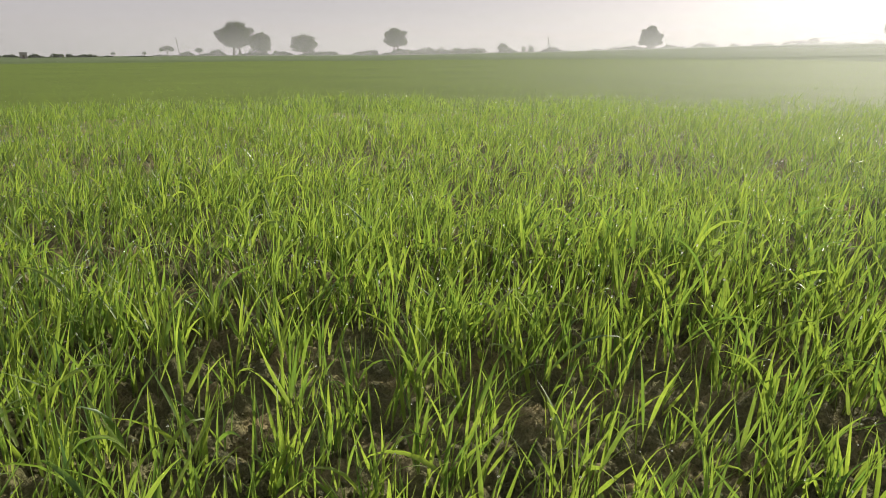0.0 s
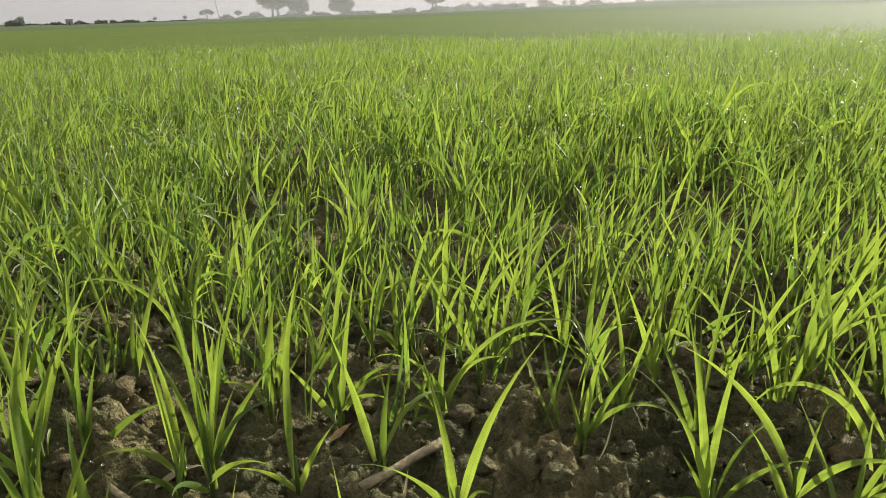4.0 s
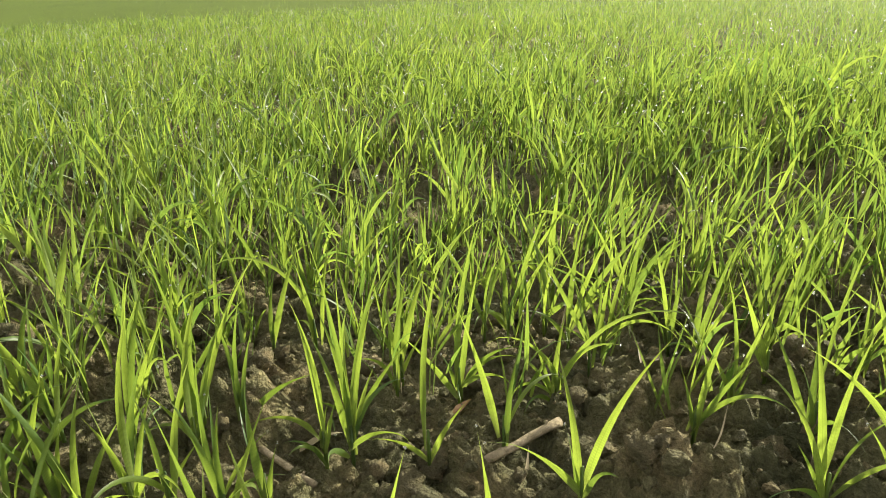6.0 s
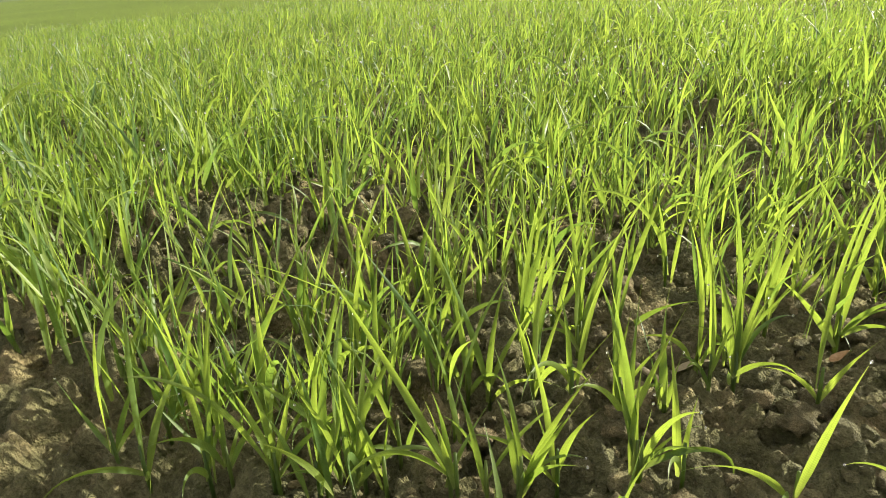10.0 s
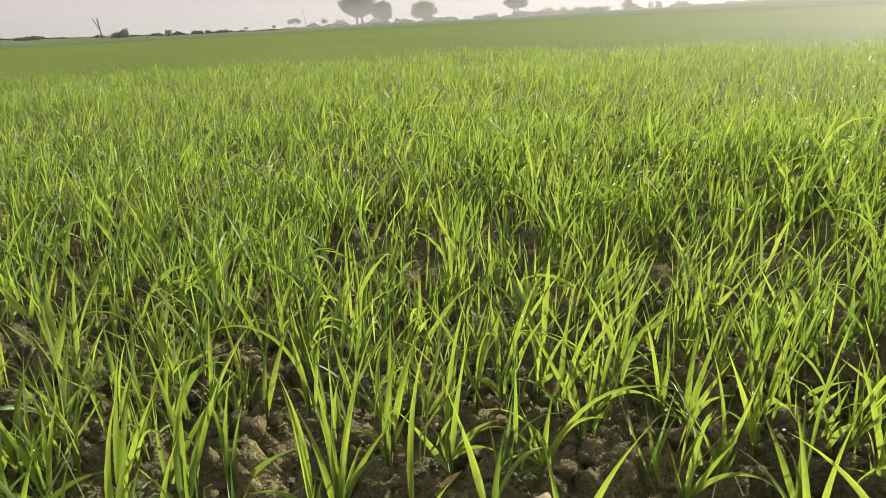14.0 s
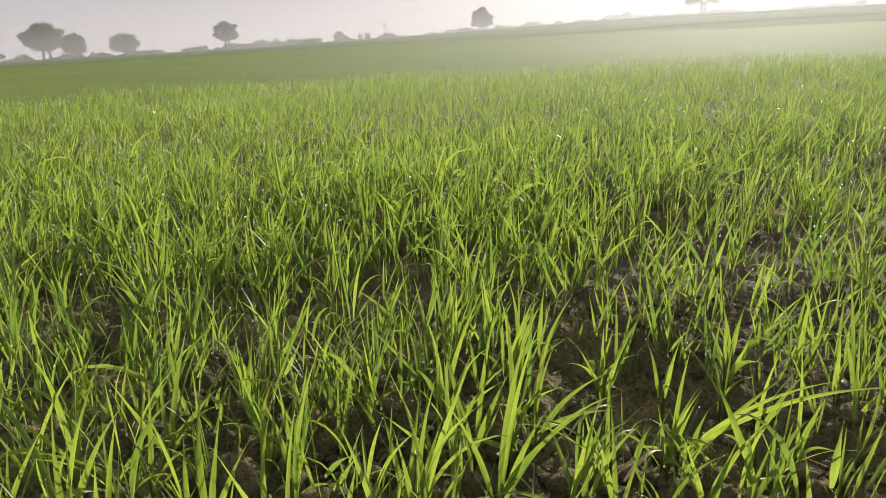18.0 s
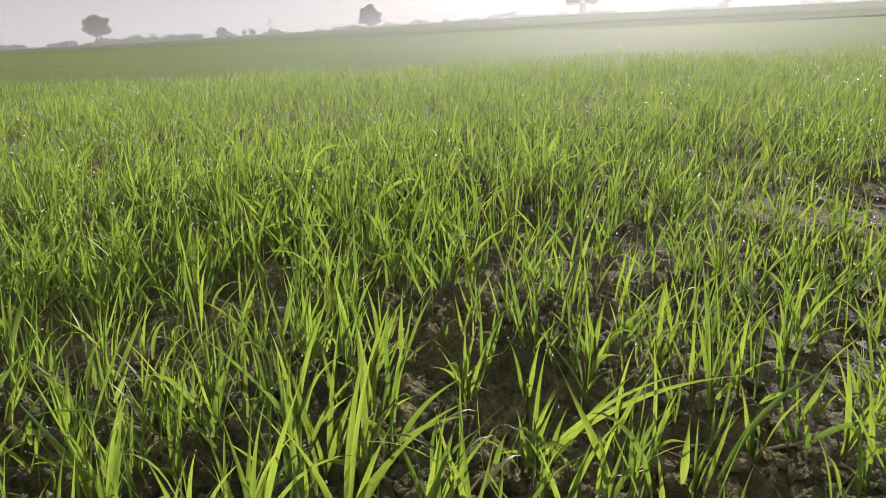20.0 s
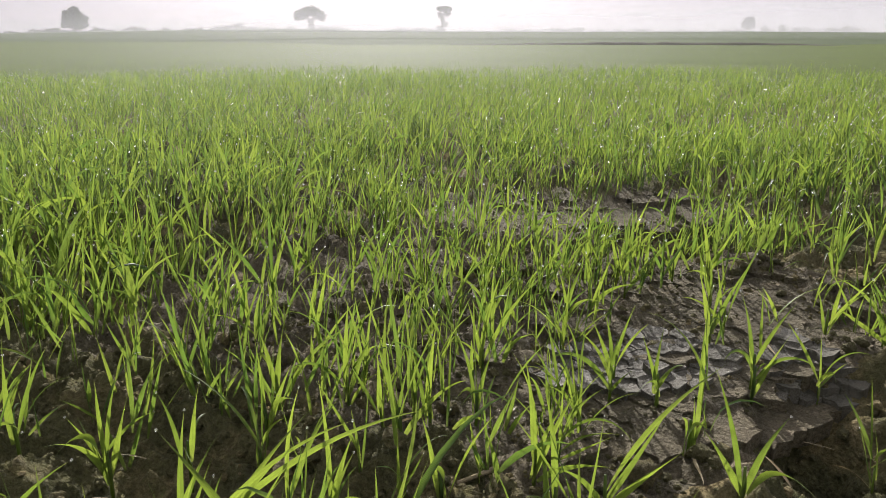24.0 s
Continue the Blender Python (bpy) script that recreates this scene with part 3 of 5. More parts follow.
wheat_at(0.081, 0.430, (268, 88, 0.116, 140), (88, 78, 0.086, 80), (268, 51, 0.05, 140), (88, 72, 0.176, 95), (88, 86, 0.09, 10), (268, 80, 0.08, 8), (268, 62, 0.06, 30))
wheat_at(0.110, 0.299, (92, 78, 0.155, 30), (271, 85, 0.130, 3), (271, 80, 0.06, 8))
wheat_at(-0.190, 0.315, (258, 89, 0.172, 10), (78, 89, 0.105, 5), (78, 73, 0.158, 8), (258, 84, 0.087, 6))
wheat_at(-0.240, 0.288, (78, 86, 0.155, 10), (78, 79, 0.164, 3), (78, 68, 0.145, 6))
wheat_at(-0.100, 0.184, (240, 85, 0.155, 6), (60, 89, 0.096, 3), (240, 81, 0.092, 6))
wheat_at(-0.073, 0.199, (240, 87, 0.112, 4), (60, 88, 0.064, 3))
wheat_at(-0.146, 0.158, (240, 88, 0.127, 5), (60, 76, 0.077, 25), (240, 55, 0.076, 35))
wheat_at(-0.161, 0.134, (240, 88, 0.113, 6), (60, 71, 0.114, 12))
wheat_at(-0.424, 0.094, (60, 81, 0.103, 4), (240, 84, 0.108, 12), (60, 51, 0.061, 45))
wheat_at(0.371, 0.488, (94, 85, 0.133, 3), (94, 78, 0.109, 4), (94, 74, 0.158, 6))
wheat_at(0.443, 0.492, (94, 83, 0.174, 5), (94, 56, 0.15, 45), (94, 73, 0.103, 8))
wheat_at(0.508, 0.474, (94, 70, 0.091, 30), (94, 88, 0.097, 4))
wheat_at(0.533, 0.467, (274, 88, 0.16, 3), (274, 83, 0.106, 5))
wheat_at(0.143, 0.635, (94, 91, 0.105, 4), (274, 66, 0.11, 12), (94, 77, 0.132, 4), (94, 57, 0.098, 12))
wheat_at(0.269, 0.527, (94, 79, 0.119, 3), (94, 83, 0.15, 5), (94, 51, 0.047, 90))
wheat_at(0.180, 0.533, (274, 82, 0.111, 8), (94, 86, 0.096, 3))
wheat_at(0.616, 0.551, (94, 87, 0.107, 4), (94, 70, 0.077, 8))
wheat_at(0.607, 0.459, (94, 83, 0.097, 12), (274, 76, 0.079, 4), (94, 74, 0.118, 30))
wheat_at(1.025, 0.501, (122, 89, 0.062, 3), (122, 61, 0.036, 6))
wheat_at(1.050, 0.464, (302, 74, 0.073, 5), (122, 88, 0.075, 4))
wheat_at(0.865, 0.447, (302, 87, 0.117, 4), (122, 73, 0.091, 8), (122, 78, 0.069, 5))
wheat_at(0.844, 0.405, (302, 85, 0.085, 4), (302, 89, 0.12, 3))
wheat_at(0.964, 0.327, (302, 62, 0.076, 8), (302, 76, 0.124, 5), (122, 78, 0.08, 10))
wheat_at(0.875, 0.385, (122, 53, 0.134, 18), (122, 53, 0.113, 14), (122, 53, 0.087, 12), (122, 40, 0.104, 100))
wheat_at(1.149, 0.419, (302, 82, 0.062, 3), (122, 74, 0.084, 9))
wheat_at(0.997, 0.394, (302, 87, 0.052, 3), (122, 76, 0.037, 6))
wheat_at(0.634, 0.546, (122, 54, 0.088, 8), (122, 59, 0.161, 10), (122, 80, 0.074, 3))
wheat_at(1.267, 0.672, (302, 77, 0.077, 3), (122, 56, 0.082, 8))
wheat_at(1.329, 0.579, (302, 74, 0.083, 4), (302, 89, 0.071, 3))
wheat_at(0.884, 0.541, (122, 83, 0.071, 4), (302, 82, 0.077, 4))
wheat_at(0.804, 0.547, (122, 84, 0.073, 4), (302, 81, 0.085, 5))
wheat_at(0.729, 0.655, (122, 72, 0.075, 4), (302, 91, 0.094, 4))
wheat_at(-0.165, 0.475, (246, 82, 0.165, 122), (66, 84, 0.12, 8), (246, 88, 0.10, 6))
wheat_at(-0.290, 0.420, (78, 84, 0.11, 6), (78, 69, 0.091, 4), (235, 62, 0.09, 40))
wheat_at(-0.097, 0.184, (60, 41, 0.092, 150))
wheat_at(0.020, 0.549, (274, 92, 0.136, 8), (94, 65, 0.115, 10), (94, 75, 0.15, 5))
wheat_at(0.084, 0.532, (94, 88, 0.138, 6), (94, 68, 0.152, 14), (94, 75, 0.163, 5))
wheat_at(0.202, 0.514, (94, 79, 0.138, 6), (94, 90, 0.146, 5), (94, 69, 0.115, 14))
wheat_at(0.310, 0.612, (94, 82, 0.125, 4), (94, 91, 0.101, 5))
wheat_at(0.437, 0.591, (94, 84, 0.169, 5), (274, 85, 0.125, 6), (94, 71, 0.105, 8))
wheat_at(-0.226, 0.330, (75, 92, 0.142, 8), (75, 77, 0.164, 5), (75, 62, 0.141, 14))
wheat_at(-0.079, 0.351, (255, 89, 0.123, 6), (75, 80, 0.163, 5), (75, 64, 0.103, 10))
wheat_at(0.279, 0.407, (255, 89, 0.134, 5), (255, 73, 0.114, 8), (75, 88, 0.16, 8))
wheat_at(-0.407, 0.114, (241, 84, 0.098, 10), (61, 63, 0.163, 6))
wheat_at(-0.352, 0.149, (61, 75, 0.134, 4), (241, 90, 0.106, 8))
wheat_at(-0.118, 0.224, (61, 89, 0.113, 4), (61, 74, 0.107, 8), (241, 84, 0.109, 8))
wheat_at(-0.201, 0.234, (241, 83, 0.126, 6), (61, 77, 0.123, 5))
wheat_at(-0.295, 0.163, (61, 90, 0.143, 6), (61, 75, 0.127, 5))
wheat_at(-0.442, 0.065, (240, 89, 0.088, 8), (60, 71, 0.1, 4), (60, 59, 0.089, 10))
wheat_at(-0.317, 0.112, (240, 84, 0.102, 10), (60, 78, 0.151, 5), (60, 85, 0.115, 6))
wheat_at(-0.265, 0.084, (60, 92, 0.109, 8), (240, 90, 0.127, 14), (60, 66, 0.061, 10))
wheat_at(-0.315, 0.062, (240, 90, 0.112, 12), (60, 74, 0.085, 4))
wheat_at(-0.255, 0.126, (240, 77, 0.093, 10), (60, 71, 0.062, 12))
wheat_at(-0.256, 0.223, (240, 87, 0.116, 5), (60, 78, 0.091, 6), (240, 72, 0.079, 10))
wheat_at(0.048, 0.349, (240, 80, 0.124, 5), (60, 88, 0.111, 8))
wheat_at(0.497, 0.716, (302, 91, 0.107, 6), (122, 76, 0.121, 5), (122, 65, 0.098, 10))
wheat_at(0.543, 0.729, (122, 89, 0.101, 4), (122, 70, 0.098, 8))
wheat_at(0.600, 0.680, (122, 91, 0.094, 4), (122, 74, 0.089, 8))
wheat_at(0.658, 0.654, (122, 83, 0.08, 4), (302, 84, 0.069, 6))
wheat_at(0.693, 0.532, (122, 89, 0.118, 5), (122, 72, 0.107, 10))
wheat_at(0.712, 0.503, (122, 79, 0.091, 10), (302, 91, 0.115, 5))
wheat_at(0.488, 0.641, (122, 82, 0.103, 5), (122, 53, 0.086, 14), (302, 89, 0.129, 8))
wheat_at(0.788, 0.470, (122, 62, 0.079, 14), (302, 84, 0.081, 5))
wheat_at(0.803, 0.633, (122, 89, 0.108, 4), (122, 74, 0.077, 6))
wheat_at(0.842, 0.556, (122, 87, 0.103, 4), (302, 84, 0.082, 5))
wheat_at(-0.368, 0.044, (60, 83, 0.198, 10), (60, 75, 0.13, 4), (240, 94, 0.153, 20))
wheat_at(-0.287, 0.080, (60, 83, 0.153, 5), (60, 90, 0.123, 15), (60, 73, 0.109, 8))
wheat_at(-0.449, 0.235, (60, 83, 0.097, 6), (60, 73, 0.113, 10), (240, 77, 0.066, 6))
wheat_at(-0.288, 0.074, (240, 81, 0.082, 15), (60, 63, 0.042, 5))
wheat_at(-0.164, 0.135, (60, 69, 0.106, 15), (60, 73, 0.084, 8), (240, 89, 0.07, 10))
wheat_at(-0.303, 0.251, (60, 90, 0.111, 6), (60, 72, 0.082, 6), (240, 88, 0.109, 12))
wheat_at(-0.199, 0.114, (240, 70, 0.077, 20), (240, 84, 0.078, 12))
wheat_at(-0.385, 0.272, (240, 86, 0.117, 8), (60, 90, 0.091, 5), (60, 77, 0.076, 10))
wheat_at(-0.381, 0.219, (60, 83, 0.092, 4), (60, 71, 0.073, 8))
wheat_at(-0.598, 0.269, (240, 75, 0.067, 4), (60, 79, 0.05, 6), (60, 46, 0.052, 20))
wheat_at(-0.577, 0.140, (60, 65, 0.128, 6), (240, 88, 0.098, 8), (60, 79, 0.085, 4))
wheat_at(-0.439, 0.019, (60, 80, 0.124, 8), (60, 69, 0.088, 10), (60, 55, 0.071, 40))
wheat_at(-0.719, 0.181, (60, 73, 0.111, 5), (60, 53, 0.076, 10))
wheat_at(-0.358, 0.055, (60, 92, 0.129, 8), (60, 64, 0.081, 30), (60, 84, 0.103, 4))
wheat_at(-0.244, 0.094, (240, 80, 0.126, 10), (240, 79, 0.059, 5))
wheat_at(-0.497, 0.172, (240, 78, 0.12, 12), (60, 65, 0.065, 6), (60, 82, 0.072, 4))
wheat_at(-0.453, 0.082, (240, 91, 0.085, 8), (60, 72, 0.107, 5), (240, 70, 0.077, 20))
wheat_at(-0.378, 0.130, (240, 87, 0.075, 6), (60, 76, 0.08, 4), (60, 51, 0.065, 20))
wheat_at(-0.524, 0.085, (60, 87, 0.088, 6), (60, 67, 0.071, 4))
wheat_at(0.418, 0.638, (117, 71, 0.125, 8), (117, 86, 0.089, 5), (117, 57, 0.091, 20))
wheat_at(0.514, 0.738, (297, 92, 0.106, 8), (117, 80, 0.073, 6), (117, 72, 0.103, 14))
wheat_at(0.601, 0.700, (117, 83, 0.079, 6), (297, 70, 0.047, 8))
wheat_at(0.503, 0.606, (117, 84, 0.1, 6), (117, 64, 0.131, 30))
wheat_at(0.486, 0.766, (297, 91, 0.091, 8), (117, 80, 0.069, 10), (297, 70, 0.073, 6))
wheat_at(0.614, 0.544, (117, 75, 0.089, 8), (297, 87, 0.061, 5))
wheat_at(0.614, 0.529, (117, 50, 0.164, 12), (117, 39, 0.196, 20))
wheat_at(0.602, 0.535, (297, 57, 0.055, 60))
wheat_at(0.448, 0.813, (117, 89, 0.093, 6), (117, 69, 0.068, 8), (297, 67, 0.057, 10))
wheat_at(0.394, 0.730, (117, 85, 0.083, 8), (117, 54, 0.071, 10))
wheat_at(0.463, 0.682, (297, 88, 0.081, 6), (117, 67, 0.066, 8))
wheat_at(0.758, 0.691, (297, 84, 0.072, 5), (117, 84, 0.097, 8))
wheat_at(1.058, 0.523, (122, 80, 0.085, 8), (302, 72, 0.075, 6), (122, 64, 0.06, 14), (302, 86, 0.07, 4))
wheat_at(1.221, 0.513, (302, 80, 0.085, 5), (122, 74, 0.11, 6), (122, 86, 0.09, 4))
wheat_at(1.262, 0.520, (122, 70, 0.12, 8), (302, 84, 0.08, 4))
wheat_at(1.345, 0.437, (302, 78, 0.07, 6), (122, 55, 0.13, 12), (122, 86, 0.08, 4))
wheat_at(1.291, 0.706, (122, 62, 0.14, 10), (302, 80, 0.08, 5), (122, 84, 0.07, 4))
wheat_at(1.377, 0.671, (122, 78, 0.10, 5), (302, 82, 0.09, 6))
wheat_at(1.166, 0.430, (302, 84, 0.10, 5), (122, 72, 0.09, 8))
wheat_at(1.420, 0.640, (122, 72, 0.12, 6), (302, 84, 0.10, 4), (122, 60, 0.10, 10))
wheat_at(1.180, 0.660, (302, 86, 0.08, 4), (122, 76, 0.09, 6))
wheat_at(1.110, 0.640, (122, 80, 0.10, 6), (302, 82, 0.07, 6))
wheat_at(0.960, 0.620, (122, 84, 0.11, 5), (122, 68, 0.12, 8), (302, 80, 0.08, 6))
wheat_at(-0.235, 0.223, (225, 80, 0.147, 12), (45, 85, 0.125, 12), (45, 67, 0.079, 12))
wheat_at(-0.200, 0.238, (49, 90, 0.141, 12), (49, 82, 0.121, 12), (229, 87, 0.088, 12))
wheat_at(-0.166, 0.231, (52, 83, 0.112, 12), (232, 91, 0.090, 12), (52, 55, 0.062, 12))
wheat_at(-0.133, 0.243, (56, 94, 0.135, 12), (56, 87, 0.088, 12), (56, 58, 0.060, 12))
wheat_at(-0.100, 0.246, (61, 95, 0.098, 12), (61, 83, 0.050, 12))
wheat_at(-0.290, 0.273, (224, 82, 0.122, 12), (44, 82, 0.111, 12), (224, 92, 0.086, 12))
wheat_at(-0.368, 0.315, (42, 81, 0.114, 12), (222, 86, 0.137, 12), (42, 66, 0.083, 12))
wheat_at(-0.352, 0.193, (34, 87, 0.121, 12), (34, 74, 0.086, 12))
wheat_at(-0.469, 0.342, (218, 89, 0.114, 12), (38, 75, 0.111, 12), (38, 86, 0.081, 12))
wheat_at(-0.190, 0.306, (55, 78, 0.107, 12), (235, 92, 0.090, 12))
wheat_at(-0.262, 0.340, (51, 94, 0.099, 12), (51, 74, 0.093, 12))
wheat_at(-0.166, 0.335, (50, 87, 0.124, 12), (230, 90, 0.095, 12), (50, 81, 0.079, 12))
wheat_at(-0.098, 0.335, (236, 92, 0.132, 12), (56, 83, 0.047, 12))
wheat_at(-0.066, 0.319, (59, 93, 0.125, 12), (59, 75, 0.077, 12))
wheat_at(-0.190, 0.300, (45, 90, 0.124, 12), (45, 79, 0.053, 12))
wheat_at(-0.058, 0.409, (65, 86, 0.129, 12), (245, 91, 0.098, 12))
wheat_at(-0.002, 0.414, (71, 87, 0.162, 12), (251, 93, 0.077, 12))
wheat_at(-0.190, 0.437, (55, 75, 0.121, 12), (55, 90, 0.099, 12))
wheat_at(-0.203, 0.112, (230, 72, 0.194, 0), (230, 93, 0.086, 15))
wheat_at(-0.263, 0.094, (41, 84, 0.140, 0), (221, 87, 0.134, 5))
wheat_at(-0.006, 0.201, (84, 78, 0.116, 0))
wheat_at(0.062, 0.234, (274, 87, 0.104, 0), (94, 93, 0.050, 105))
wheat_at(-0.182, 0.124, (233, 84, 0.098, 0), (53, 51, 0.080, 10))
wheat_at(-0.320, 0.062, (213, 69, 0.134, 50), (213, 81, 0.092, 0))
wheat_at(-0.410, 0.022, (23, 84, 0.146, 5), (23, 72, 0.110, 20))
wheat_at(0.348, 0.438, (289, 75, 0.128, 0), (109, 87, 0.110, 10))
wheat_at(0.258, 0.482, (85, 93, 0.134, 20), (265, 72, 0.116, 0))
wheat_at(0.365, 0.516, (92, 81, 0.140, 0), (272, 84, 0.098, 0))
wheat_at(0.440, 0.496, (101, 84, 0.176, 5), (101, 63, 0.140, 40), (281, 78, 0.122, 20))
wheat_at(0.499, 0.483, (108, 78, 0.110, 0))
wheat_at(0.416, 0.642, (83, 78, 0.158, 10), (263, 93, 0.128, 10))
wheat_at(0.497, 0.604, (91, 81, 0.116, 0), (91, 30, 0.092, 20))
tries = 0
spots = np.array([(f[0], f[1]) for f in near_feet])
while len(near_feet) < 300 and tries < 9000:
    tries += 1
    x, y = rng.uniform(-0.62, 1.42), rng.uniform(0.1, 0.64)
    thick = np.interp(y, (0.1, 0.25, 0.45, 0.64), (0.14, 0.3, 0.55, 1.0))
    thick *= 1 - 0.9 * float(crusted(np.array([x]), np.array([y]))[0])
    thick = max(thick, 0.7) if x < -0.15 else thick
    thick *= 1 - float(thinned(x, y))
    thick *= 0.85 if 0.35 < x < 0.95 and y > 0.42 else 1.0
    thick *= 0.2 if x > 0.95 or (x > 0.75 and y < 0.45) else 1.0
    thick *= 0.45 + 0.9 * float(vnoise(np.array([x * 5.0]), np.array([y * 5.0]), 61)[0])
    if rng.random() > thick or np.min(np.hypot(spots[:, 0] - x, spots[:, 1] - y)) < 0.028 or (-0.27 < x < 0.34 and 0.24 < y < 0.47):
        continue
    if min(math.hypot(x - eye[0], y - eye[1]) for _, eye, _, _ in PATH) < 0.24:
        continue
    near_feet.append((x, y, int(rng.integers(len(models))), rng.uniform(0, 360), rng.uniform(0.65, 1.1) * (0.92 if x > 0.6 else 1.0)))
    spots = np.vstack([spots, (x, y)])
used = set()
for x, y, k, turn, size in near_feet:
    if k < 0:
        continue
    m = pose(x, y, float(land(x, y)) - 0.002, rng.normal(0, 4), rng.normal(0, 4), turn) @ Matrix.Scale(size, 4)
    if k in used:
        copy_thing(models[k], m)
    else:
        used.add(k)
        models[k].matrix_basis = m
for k, ob in enumerate(models):
    if k not in used:
        ob.matrix_basis = pose(0.6 + 0.05 * k, 0.88, float(land(0.6 + 0.05 * k, 0.88)))


def scattered_drops(tips, chance, r, name):
    tips = tips[rng.random(len(tips)) < chance]
    co0, f0 = ball(r, 3, 5)
    co = (tips[:, None, :] + co0[None] * rng.uniform(0.7, 1.3, (len(tips), 1, 1))).reshape(-1, 3)
    off = (np.arange(len(tips)) * len(co0))[:, None, None]
    me = mesh_from(name, co, [(g[None] + off).reshape(-1, g.shape[1]) for g in f0 if len(g)])
    me.materials.append(dew_mat)
    tagged(new(name, me), "glinting dew drops on the tips of wheat blades", "dew", kind="stuff")


far_tip = np.hypot(tips_near[:, 0] - 0.3, tips_near[:, 1]) > 1.1
scattered_drops(tips_near[~far_tip], 0.10, 0.0010, "dew_drops")
# outer drops are oversized to imitate the glare round each glint
scattered_drops(tips_near[far_tip], 0.14, 0.0017, "dew_drops")
scattered_drops(tips_mid, 0.075, 0.0026, "dew_drops")


# ---- soil: clods, crumbs, cracked mud, litter ----
def lump(r, detail, seed, flat=0.75):
    bm = bmesh.new()
    bmesh.ops.create_icosphere(bm, subdivisions=detail, radius=1.0)
    facets = [(Vector(rng.normal(0, 1, 3)).normalized(), rng.uniform(0.45, 0.85)) for _ in range(9)]
    for v in bm.verts:
        o = Vector((seed * 7.3, seed, -seed))
        for cut, depth in facets:
            over = v.co.dot(cut) - depth
            if over > 0:
                v.co -= cut * over * 0.85
        n = noise.fractal(v.co * 1.3 + o, 0.45, 2.1, 6)
        c = noise.voronoi(v.co * 4.0 + o)[0][0]
        b = noise.voronoi(v.co * 9.0 + o)[0][0]
        v.co *= r * (1.04 + 0.22 * n - 0.26 * c - 0.30 * b)
        v.co.z *= flat
    for f in bm.faces:
        f.smooth = True
    me = bpy.data.meshes.new("earth_clod")
    bm.to_mesh(me)
    bm.free()
    me.materials.append(clod_mat)
    return me


clods = [lump(1.0, 3, 1 + 3.7 * k, rng.uniform(0.6, 0.85)) for k in range(9)]
placed = 0
while placed < 300:
    x, y = rng.uniform(-0.75, 0.95), rng.uniform(0.10, 0.62)
    if rng.random() < float(crusted(np.array([x]), np.array([y]))[0]) or rng.random() > np.interp(y, (0.1, 0.5, 0.9), (1.0, 0.7, 0.35)):
        continue
    r = min(0.008 + rng.exponential(0.0065), 0.022)
    ob = new("earth_clod", clods[int(rng.integers(len(clods)))])
    ob.matrix_basis = pose(x, y, float(land(x, y)) + 0.25 * r, rng.uniform(-25, 25), rng.uniform(-25, 25), rng.uniform(0, 360)) @ Matrix.Scale(r, 4)
    tagged(ob, "crumbly grey-brown clod of dry earth lying on the soil", "clod", group="clods on the soil")
    placed += 1

def crumbs(name, detail, n, r_least, r_mean, r_most, y_far):
    """Loose crumbs strewn over the near soil, joined."""
    shapes = [lump(1.0, detail, 50 + k) for k in range(5)]
    forms = [np.array([tuple(v.co) for v in m.vertices]) for m in shapes]
    tri0 = np.array([tuple(p.vertices) for p in shapes[0].polygons])
    x, y = rng.uniform(-0.9, 1.7, n), rng.uniform(0.08, y_far, n)
    r = np.clip(r_least + rng.exponential(r_mean, n), 0, r_most) * (1 - 0.35 * crusted(x, y))
    z, turn, kind = land(x, y) + 0.3 * r, rng.uniform(0, 2 * math.pi, n), rng.integers(0, 5, n)
    pts, tri = [], []
    for i in range(n):
        c, s = math.cos(turn[i]), math.sin(turn[i])
        q = forms[kind[i]] * r[i]
        pts.append(np.stack([q[:, 0] * c - q[:, 1] * s + x[i], q[:, 0] * s + q[:, 1] * c + y[i], q[:, 2] + z[i]], -1))
        tri.append(tri0 + i * len(q))
    me = mesh_from(name, np.concatenate(pts), np.concatenate(tri), smooth=False)
    me.materials.append(crumb_mat)
    tagged(new(name, me), "loose crumbs of dry earth between the plants", "soil", kind="stuff")


crumbs("small_clods", 2, 1900, 0.005, 0.0035, 0.017, 0.9)
crumbs("soil_crumbs", 2, 3600, 0.0025, 0.0030, 0.012, 0.95)
crumbs("soil_grains", 1, 11000, 0.0014, 0.0014, 0.005, 0.9)


def cell_polygon(sites, i, limit):
    """The part of the plane nearest to site i, cut to a square of the given half-width round it."""
    p = sites[i]
    poly = [p + np.array(c) * limit for c in ((-1, -1), (1, -1), (1, 1), (-1, 1))]
    near = np.argsort(np.hypot(*(sites - p).T))[1:16]
    for j in near:
        mid, nrm = (p + sites[j]) / 2, sites[j] - p
        out = []
        for a, b in zip(poly, poly[1:] + poly[:1]):
            da, db = np.dot(a - mid, nrm), np.dot(b - mid, nrm)
            if da <= 0:
                out.append(a)
            if da * db < 0:
                out.append(a + (b - a) * da / (da - db))
        poly = out
    return poly


def ragged(poly, origin, steps, amount):
    """The outline with extra corners, each pushed aside by an amount that its place decides, so that neighbours still fit."""
    out = []
    for p, q in zip(poly, poly[1:] + poly[:1]):
        for k in range(steps):
            w = p + (q - p) * k / steps
            g = (w + origin) * 90
            ox = vnoise(g[:1], g[1:], 91)[0] - 0.5
            oy = vnoise(g[:1] + 40, g[1:], 93)[0] - 0.5
            out.append(w + amount * np.array([ox, oy]))
    return out


